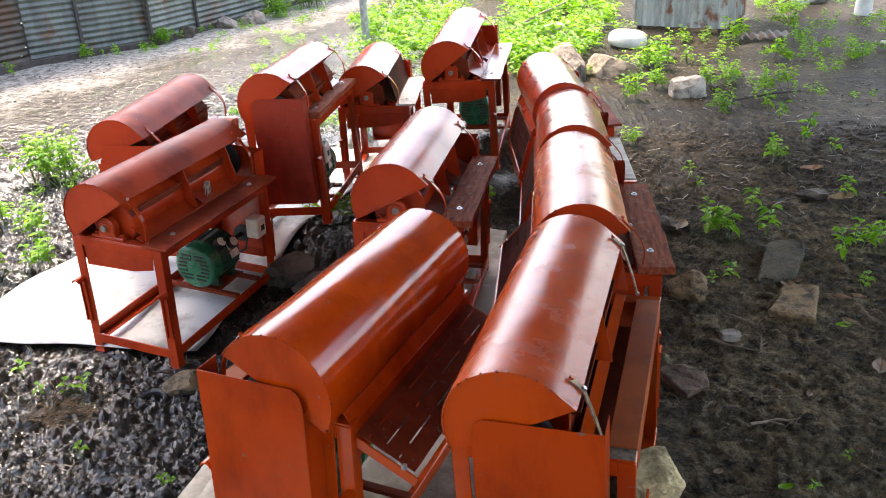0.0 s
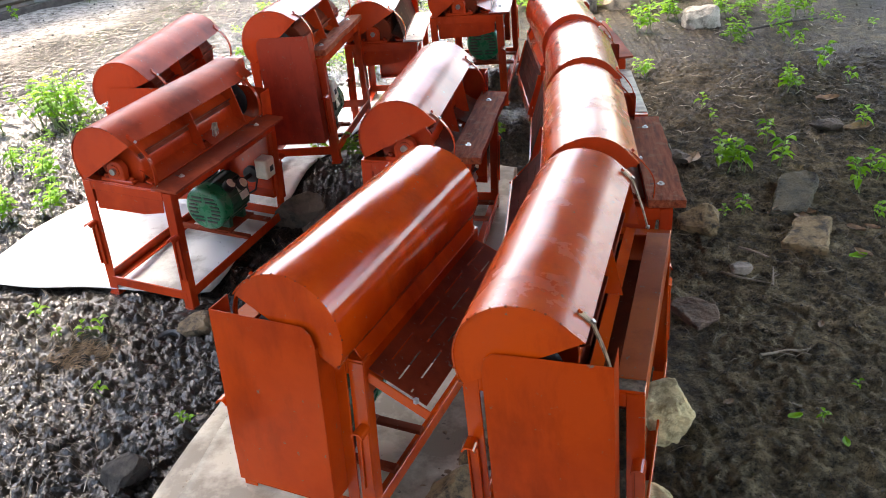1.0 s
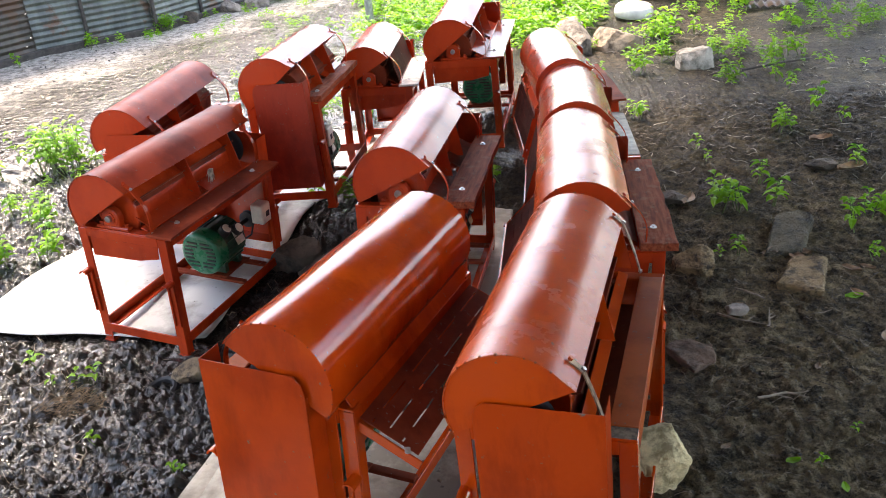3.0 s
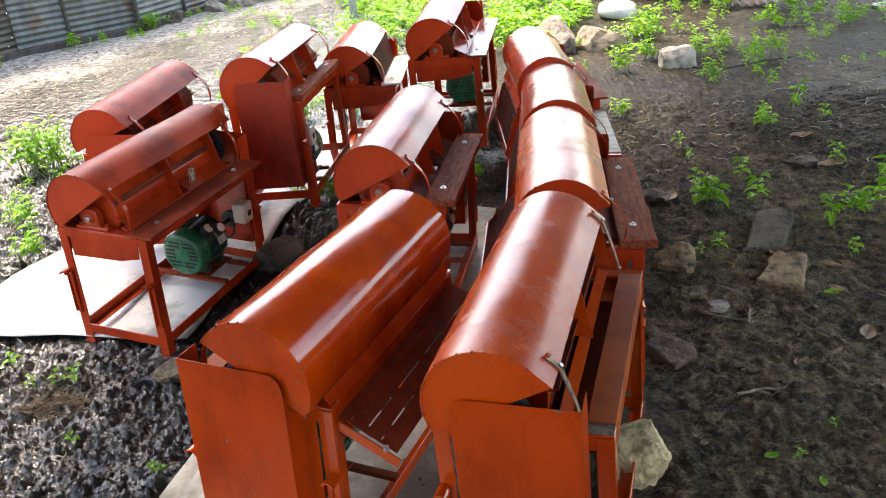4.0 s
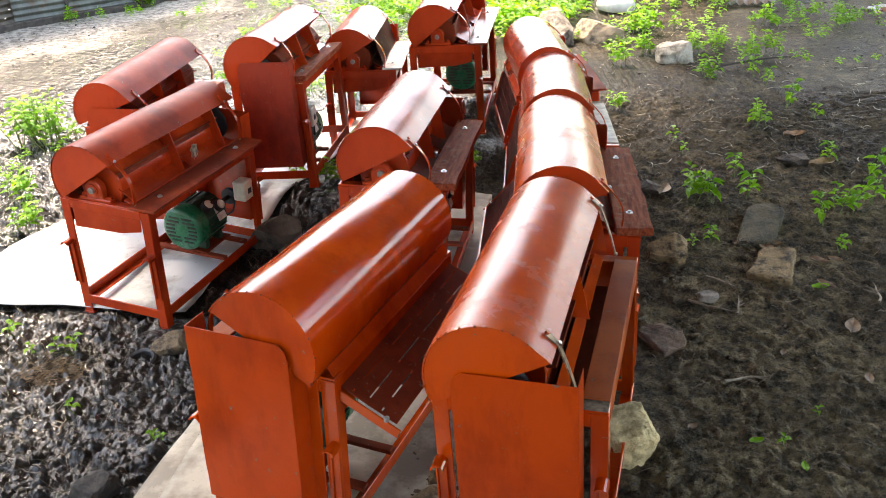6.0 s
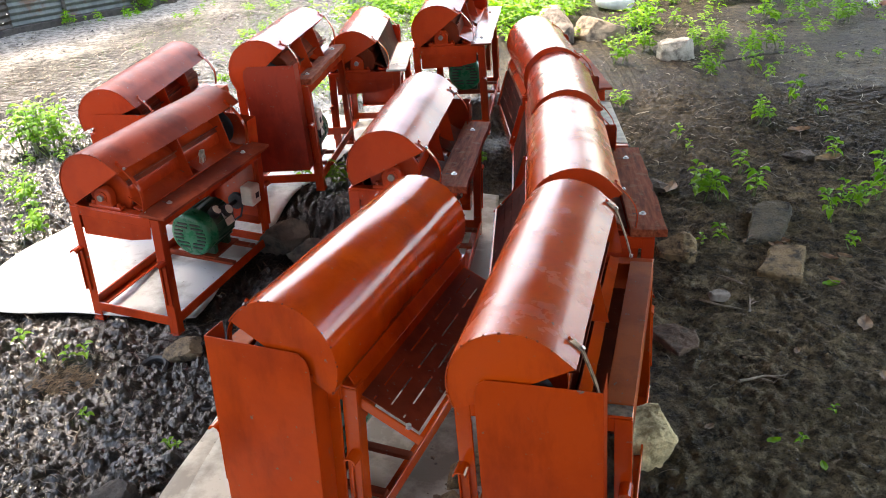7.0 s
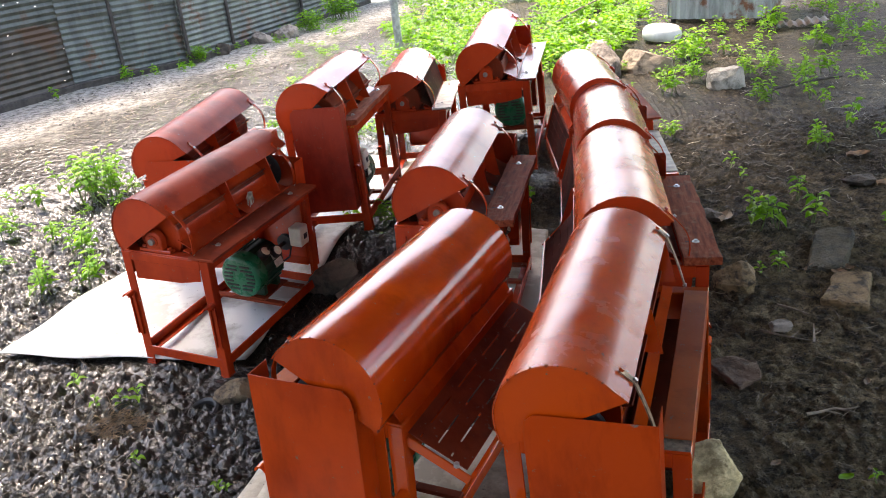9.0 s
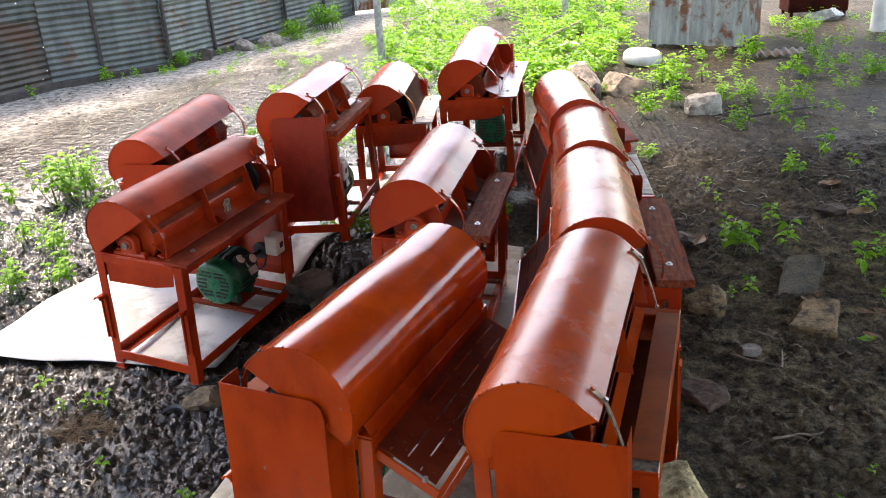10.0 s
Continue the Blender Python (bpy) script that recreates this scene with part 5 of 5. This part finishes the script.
for i, (kind, x, y, sc) in enumerate([
    ("bush", -2.93, 5.82, 1.15), ("seedling", -2.7, 5.85, 0.9), ("seedling", -3.35, 5.7, 1.1), ("weed", -2.66, 4.75, 0.9), ("seedling", -2.9, 4.95, 0.9),
    ("seedling", -2.47, 4.5, 0.9), ("weed", -3.3, 5.2, 0.9), ("sprig", -1.97, 3.22, 1.0), ("sprig", -1.66, 3.05, 1.1), ("sprig", -1.72, 2.99, 0.9), ("sprig", -1.80, 2.98, 0.7),
    ("sprig", -1.04, 2.33, 0.7), ("weed", 1.43, 4.40, 1.0), ("seedling", 1.52, 4.28, 1.1), ("seedling", 1.74, 4.32, 1.1), ("seedling", 2.58, 5.95, 1.2),
    ("sprig", 2.72, 5.65, 1.4), ("weed", 2.22, 5.6, 0.9), ("weed", 2.16, 4.12, 0.8), ("seedling", 1.78, 4.68, 0.9), ("sprig", 1.55, 5.3, 1.2),
    ("weed", 2.32, 6.9, 0.9), ("weed", 1.96, 7.8, 1.0), ("weed", 1.55, 7.35, 1.1), ("seedling", 2.4, 4.8, 0.9), ("seedling", 2.64, 6.55, 0.9),
    ("sprig", 1.58, 5.07, 0.9), ("sprig", 2.02, 3.66, 0.9), ("sprig", 1.15, 2.2, 0.6), ("sprig", 1.31, 2.36, 0.5), ("seedling", -0.88, 4.75, 1.0),
    ("weed", -0.72, 6.6, 1.0), ("weed", -0.6, 4.55, 0.8), ("weed", 0.18, 4.95, 0.9), ("weed", 1.28, 6.0, 0.7), ("seedling", 1.36, 3.75, 0.7),
    ("sprig", 1.24, 3.72, 0.8), ("bush", -1.15, 6.6, 0.7), ("weed", -1.4, 6.9, 0.8), ("seedling", 2.0, 3.95, 1.0), ("weed", 2.9, 4.9, 1.0),
    ("weed", 2.75, 7.3, 1.1), ("weed", 3.1, 7.6, 1.0), ("weed", 1.2, 7.0, 0.9), ("weed", 2.35, 7.75, 0.9), ("bush", -3.9, 11.5, 0.7),
    ("weed", 2.59, 7.84, 0.9), ("weed", 2.09, 8.55, 1.0), ("weed", 2.36, 9.23, 1.1), ("seedling", 2.45, 8.73, 1.1), ("weed", 3.24, 9.89, 1.4), ("weed", 4.42, 11.36, 1.2),
    ("weed", 4.18, 10.37, 1.1), ("weed", 4.0, 9.56, 1.0), ("weed", 3.5, 8.88, 1.1), ("weed", 4.08, 8.55, 1.0), ("seedling", 2.62, 6.8, 1.0), ("seedling", 2.37, 4.16, 1.1), ("seedling", 2.52, 4.51, 1.1),
    ("sprig", 1.98, 3.61, 0.8), ("sprig", -1.43, 2.57, 0.7), ("sprig", -1.04, 2.35, 0.6), ("weed", -2.41, 4.28, 0.8), ("weed", -2.61, 4.18, 0.9), ("bush", -2.65, 13.5, 1.0), ("bush", -2.3, 14.4, 1.4), ("weed", -4.6, 10.6, 1.0), ("seedling", -5.1, 9.7, 1.0),
]):
    weed(kind, x, y, sc, i * 67.0)


def weed_field(name, label, areas, seed, mat=LEAF):
    lb = bmesh.new()
    rnd = random.Random(seed)
    for (x0, x1, y0, y1), count, h, size in areas:
        for _ in range(count):
            x, y = rnd.uniform(x0, x1), rnd.uniform(y0, y1)
            if noise.noise(Vector((x * 0.9, y * 0.9, seed))) < -0.28:
                continue
            if 2.2 < x < 4.0 and 10.3 < y < 12.1 or 1.6 < x < 2.5 and 8.9 < y < 10.3:
                continue
            grow(lb, None, x, y, 0, h * rnd.uniform(0.5, 1.2), 7, size * rnd.uniform(0.7, 1.2), rnd, 3, 0.08)
    me = bpy.data.meshes.new(name)
    lb.to_mesh(me)
    lb.free()
    me.materials.append(mat)
    return tagged(new(name, me), label, "weeds", kind="stuff")


weed_field("weed_field", "dense bright green broad-leaved weeds behind the machines",
           [((-1.3, 2.3, 9.0, 13.5), 330, 0.28, 0.10), ((-1.2, 3.0, 13.5, 18.0), 300, 0.40, 0.10), ((0.6, 2.3, 8.3, 10.2), 55, 0.26, 0.10)], 5)
weed_field("sparse_weeds", "scattered green weeds over the far dark soil",
           [((1.1, 3.4, 6.6, 9.0), 22, 0.11, 0.055), ((2.4, 5.0, 8.6, 10.6), 30, 0.17, 0.07), ((2.6, 5.5, 5.8, 8.8), 32, 0.12, 0.06), ((3.8, 7.5, 9.5, 13), 60, 0.17, 0.07),
            ((-4.6, -2.0, 10.6, 14.0), 60, 0.12, 0.06), ((-2.2, -0.3, 6.9, 9.5), 40, 0.12, 0.06), ((-3.6, -2.4, 4.2, 6.3), 12, 0.08, 0.045)], 9)


# ---- cast-off things in the mud and the weeds ----
def ring(name, label, mat, x, y, r, tube, tilt, category):
    bm = bmesh.new()
    rings = []
    for k in range(28):
        c, sn = math.cos(k * math.tau / 28), math.sin(k * math.tau / 28)
        rings.append([bm.verts.new(((r + tube * math.cos(q * math.tau / 8)) * c, (r + tube * math.cos(q * math.tau / 8)) * sn, tube * 1.6 * math.sin(q * math.tau / 8))) for q in range(8)])
    for k in range(28):
        A, B = rings[k], rings[(k + 1) % 28]
        for q in range(8):
            bm.faces.new((A[q], B[q], B[(q + 1) % 8], A[(q + 1) % 8]))
    ob = part(name, bm, mat, None, "", True)
    ob.matrix_world = pose(x, y, soil_height(x, y) + tube * 0.9, *tilt, 0)
    tagged(ob, label, category)


ring("rubber_ring", "black rubber ring lying in mud by a rock", RUBBER, -1.33, 2.98, 0.062, 0.014, (12, -8), "ring")
ring("rubber_ring", "small black rubber ring pressed into the mud", RUBBER, -1.0, 2.62, 0.032, 0.008, (6, 4), "ring")


def dry_grass(x, y, radius, count, seed):
    """A flattened tuft of dead grass."""
    rnd = random.Random(seed)
    bm = bmesh.new()
    for _ in range(count):
        a, d = rnd.uniform(0, math.tau), radius * rnd.random() ** 0.7
        px, py = x + math.cos(a) * d * 1.5, y + math.sin(a) * d
        p = Vector((px, py, soil_height(px, py) + 0.004))
        a2 = rnd.gauss(0.2, 0.7)
        q = p + Vector((math.cos(a2), math.sin(a2), 0)) * rnd.uniform(0.02, 0.07) + Vector((0, 0, rnd.uniform(-0.002, 0.022)))
        rod(bm, p, p.lerp(q, 0.5) + Vector((0, 0, 0.006)), 0.0011, 0.0010, 4, False)
        rod(bm, p.lerp(q, 0.5) + Vector((0, 0, 0.006)), q, 0.0010, 0.0005, 4, False)
    return tagged(part("dry_grass", bm, DEAD_GRASS, None), "flattened tuft of dead brown grass", "grass", kind="stuff")


dry_grass(-1.68, 2.86, 0.10, 420, 5)
dry_grass(-3.0, 6.1, 0.22, 260, 6)


def lying_sheet(x, y, turn, wide, deep, mat, label, seed):
    """A scrap of corrugated iron lying half in the weeds."""
    bm = bmesh.new()
    n = 36
    top, low = [], []
    for dz, row in ((0.004, top), (0.0, low)):
        for j in range(5):
            row.append([bm.verts.new((wide * (k / n - 0.5), deep * (j / 4 - 0.5) + 0.02 * noise.noise(Vector((k * 0.3, seed, 0))), 0.016 * math.cos(k / n * wide / 0.09 * math.tau) + 0.03 * noise.noise(Vector((k * 0.1, j * 0.4, seed))) + dz)) for k in range(n + 1)])
    for row in (top, low):
        for A, B in zip(row, row[1:]):
            for k in range(n):
                bm.faces.new((A[k], A[k + 1], B[k + 1], B[k]))
    ob = part("iron_scrap", bm, mat, None, "", True)
    ob.matrix_world = pose(x, y, smooth_ground(x, y) + 0.045, 3, -4, turn)
    tagged(ob, label, "iron sheet")


lying_sheet(3.63, 9.85, -12, 0.55, 0.30, IRON_RUST, "rusty scrap of corrugated iron lying on soil", 3)
lying_sheet(4.75, 9.1, 20, 0.30, 0.18, IRON_PALE, "pale scrap of iron lying on the soil", 7)

bm = bmesh.new()
beam(bm, (1.50, 13.56, 1.02), (1.76, 13.62, 1.0), 0.03, 0.04, bevel=0.004)
tagged(part("cross_bar", bm, POST_DARK, None), "short dark bar tied across a thin post", "bar")
bm = bmesh.new()
for k, (p, q) in enumerate((((0.72, 10.5, 0.10), (1.15, 11.0, 0.22)), ((1.15, 11.0, 0.22), (1.55, 11.4, 0.30)))):
    rod(bm, p, q, 0.016 - 0.003 * k, 0.013 - 0.003 * k, 8)
tagged(part("branch", bm, TWIG, None, "", True), "grey fallen branch lying over the weeds", "branch")
bm = bmesh.new()
for p, q in (((2.42, 7.06, 0.03), (2.80, 7.16, 0.05)), ((2.80, 7.16, 0.05), (3.08, 7.32, 0.02))):
    rod(bm, p, q, 0.012, 0.009, 8)
tagged(part("branch", bm, POST_DARK, None, "", True), "dark wet stick lying on the soil", "branch")


# ---- litter on the soil ----
def scatter_clods(name, label, mat, areas, seed, raised=0.0):
    """Loose crumbs of soil; areas: x0, x1, y0, y1, how many, smallest and largest radius."""
    rnd = random.Random(seed)
    base = bmesh.new()
    bmesh.ops.create_icosphere(base, subdivisions=1, radius=1.0)
    bv = np.array([v.co[:] for v in base.verts])
    bf = [tuple(v.index for v in f.verts) for f in base.faces]
    base.free()
    shaker = np.random.RandomState(seed)
    verts, faces = [], []
    for x0, x1, y0, y1, count, small, large in areas:
        for _ in range(count):
            x, y = rnd.uniform(x0, x1), y0 + (y1 - y0) * rnd.random() ** 1.3
            r = small + (large - small) * rnd.random() ** 2.2
            z = soil_height(x, y) - r * 0.05 + raised
            shape = np.array([rnd.uniform(0.7, 1.4), rnd.uniform(0.7, 1.4), rnd.uniform(0.4, 0.8)]) * r
            k = 12 * (len(verts))
            verts.append(bv * shape * shaker.uniform(0.7, 1.25, (len(bv), 1)) + np.array([x, y, z]))
            faces += [tuple(k + i for i in f) for f in bf]
    me = bpy.data.meshes.new(name)
    me.from_pydata(np.concatenate(verts).tolist(), [], faces)
    me.materials.append(mat)
    tagged(new(name, me), label, "soil", kind="stuff")


scatter_clods("wet_soil_crumbs", "wet shining crumbs of black soil", WET_CLOD,
              [(-3.2, -0.55, 1.35, 4.2, 3200, 0.002, 0.009), (-3.4, -0.55, 3.6, 6.8, 1500, 0.003, 0.011), (-5.5, -1.9, 5.5, 11.0, 700, 0.005, 0.018), (-1.9, 0.4, 6.4, 10.0, 700, 0.005, 0.016), (-1.0, -0.3, 2.7, 4.6, 1000, 0.003, 0.014)], 21)
scatter_clods("soil_clods", "loose dark lumps of trampled soil", CLOD,
              [(0.5, 3.2, 1.35, 6.6, 4200, 0.0015, 0.008), (0.9, 5.0, 5.5, 10.5, 1600, 0.004, 0.016)], 22)


scatter_clods("rubble", "brown rubble and dirt strewn over the cream board", RUBBLE,
              [(-0.55, 0.35, 1.45, 2.55, 1500, 0.002, 0.010), (-0.2, 0.25, 1.9, 2.5, 500, 0.004, 0.022), (-1.1, -0.7, 1.3, 2.4, 120, 0.002, 0.006)], 23, 0.045)


scatter_clods("dry_crumbs", "pale dry crumbs of earth over the trampled soil", RUBBLE,
              [(0.55, 3.2, 1.35, 6.6, 1500, 0.0012, 0.0045), (0.8, 2.6, 2.6, 4.6, 220, 0.003, 0.009), (0.9, 4.0, 5.5, 9.5, 300, 0.004, 0.010)], 24)


def scatter_sticks(name, label, mat, areas, seed, thick, lengths):
    rnd = random.Random(seed)
    bm = bmesh.new()
    for (x0, x1, y0, y1), count in areas:
        for _ in range(count):
            x, y, a = rnd.uniform(x0, x1), rnd.uniform(y0, y1), rnd.uniform(0, math.tau)
            if -1.2 < x < 0.45 and y < 2.65:
                continue
            ln = rnd.uniform(*lengths) * (0.4 + rnd.random())
            r = thick * rnd.uniform(0.5, 1.2)
            pts = []
            for k in range(4):
                a += rnd.uniform(-0.5, 0.5)
                pts.append(Vector((x, y, soil_height(x, y) + r + rnd.uniform(0, 0.012))))
                x, y = x + math.cos(a) * ln / 3, y + math.sin(a) * ln / 3
            for p, q in zip(pts, pts[1:]):
                rod(bm, p, q, r, r * 0.9, 4, False)
    me = bpy.data.meshes.new(name)
    bm.to_mesh(me)
    bm.free()
    me.materials.append(mat)
    tagged(new(name, me), label, "litter", kind="stuff")


scatter_sticks("twig_litter", "thin dry brown twigs strewn over soil", TWIG, [((-3.2, -0.6, 1.4, 5.5), 900), ((0.5, 3.2, 1.4, 6.5), 800)], 31, 0.0014, (0.02, 0.09))
scatter_sticks("root_fibres", "thin dark roots and fibres trodden into mud", ROOT, [((-2.6, -0.6, 1.4, 4.0), 1500), ((0.5, 2.6, 1.4, 5.5), 450)], 33, 0.0013, (0.04, 0.13))
scatter_sticks("straw_litter", "pale dry straw strewn over mud", STRAW, [((-2.0, -1.1, 1.5, 2.2), 60), ((-5.2, -2.2, 5.8, 9.5), 500), ((-5.5, -1.5, 9.5, 13.5), 700), ((-2.4, 0.2, 6.6, 9.5), 260), ((1.1, 4.2, 4.5, 9), 320)], 37, 0.0022, (0.03, 0.13))


def twig(x, y, turn, length, seed):
    rnd = random.Random(seed)
    bm = bmesh.new()
    px, py, a = 0.0, 0.0, 0.0
    pts = []
    for k in range(6):
        pts.append(Vector((px, py, 0.008 + 0.01 * rnd.random())))
        a += rnd.uniform(-0.35, 0.35)
        px, py = px + math.cos(a) * length / 5, py + math.sin(a) * length / 5
    for k, (p, q) in enumerate(zip(pts, pts[1:])):
        rod(bm, p, q, 0.006 - 0.0008 * k, 0.0055 - 0.0008 * k, 7)
    for k in (2, 3):
        b2 = a + rnd.choice((-1, 1)) * rnd.uniform(0.4, 0.9)
        d = Vector((math.cos(b2), math.sin(b2), 0.06)) * length * rnd.uniform(0.15, 0.4)
        rod(bm, pts[k], pts[k] + d, 0.0035, 0.0015, 6)
    ob = part("twig", bm, TWIG, None, "", True)
    ob.matrix_world = pose(x, y, soil_height(x, y), 0, 0, turn)
    tagged(ob, "dry forked brown twig lying on the soil", "twig", "twigs on the soil")


for k, (x, y, turn, ln) in enumerate([(1.24, 3.43, -52, 0.20), (1.09, 3.20, -34, 0.22), (1.27, 3.07, 60, 0.16), (1.05, 2.55, 15, 0.20), (1.20, 3.62, 110, 0.16), (1.9, 3.1, 60, 0.2), (-1.45, 2.4, 70, 0.13), (-1.25, 1.85, 10, 0.12)]):
    twig(x, y, turn, ln, 100 + k)


def dry_leaf(x, y, turn, size, seed, green=False):
    rnd = random.Random(seed)
    bm = bmesh.new()
    rows = []
    for i in range(7):
        u = i / 6
        wd = math.sin(math.pi * min(1, u * 0.92 + 0.06)) ** 0.8 * 0.28
        rows.append([Vector(((u - 0.5) * size, wd * size * s2, size * (0.10 * abs(s2) * (1 + rnd.uniform(-0.4, 0.4)) + 0.12 * (u - 0.5) ** 2 + 0.03))) for s2 in (-1, -0.5, 0, 0.5, 1)])
    for dz in (0.0, 0.0015):
        vs2 = [[bm.verts.new(p + Vector((0, 0, dz))) for p in r] for r in rows]
        for i in range(6):
            for j in range(4):
                bm.faces.new((vs2[i][j], vs2[i][j + 1], vs2[i + 1][j + 1], vs2[i + 1][j]))
    ob = part("fallen_leaf", bm, LEAF if green else DRY_LEAF, None, "", True)
    ob.matrix_world = pose(x, y, soil_height(x, y) + 0.004, 0, 0, turn)
    tagged(ob, "fallen pale green leaf on the soil" if green else "curled dry brown leaf on the soil", "leaf", "fallen leaves")


for k, (x, y, turn, size, gr) in enumerate([
    (1.52, 3.75, 20, 0.14, 0), (1.62, 3.7, 100, 0.15, 0), (1.9, 3.55, -40, 0.10, 0), (1.05, 2.2, 10, 0.07, 1), (1.16, 2.06, 80, 0.06, 1), (1.71, 2.93, 60, 0.15, 0), (1.56, 3.76, 10, 0.16, 0), (1.65, 3.74, -30, 0.15, 0), (1.82, 3.54, -45, 0.12, 0), (1.72, 3.28, 5, 0.11, 1), (1.19, 3.25, 40, 0.12, 0),
    (2.4, 5.35, 10, 0.22, 0), (2.35, 4.78, 15, 0.24, 0), (1.3, 4.5, 60, 0.2, 0), (1.22, 4.62, 10, 0.14, 0), (1.6, 2.55, 70, 0.08, 0), (0.86, 2.3, 30, 0.06, 0), (1.75, 3.3, 120, 0.12, 0), (1.35, 2.75, 60, 0.06, 0)]):
    dry_leaf(x, y, turn, size * 0.75, 200 + k, bool(gr))
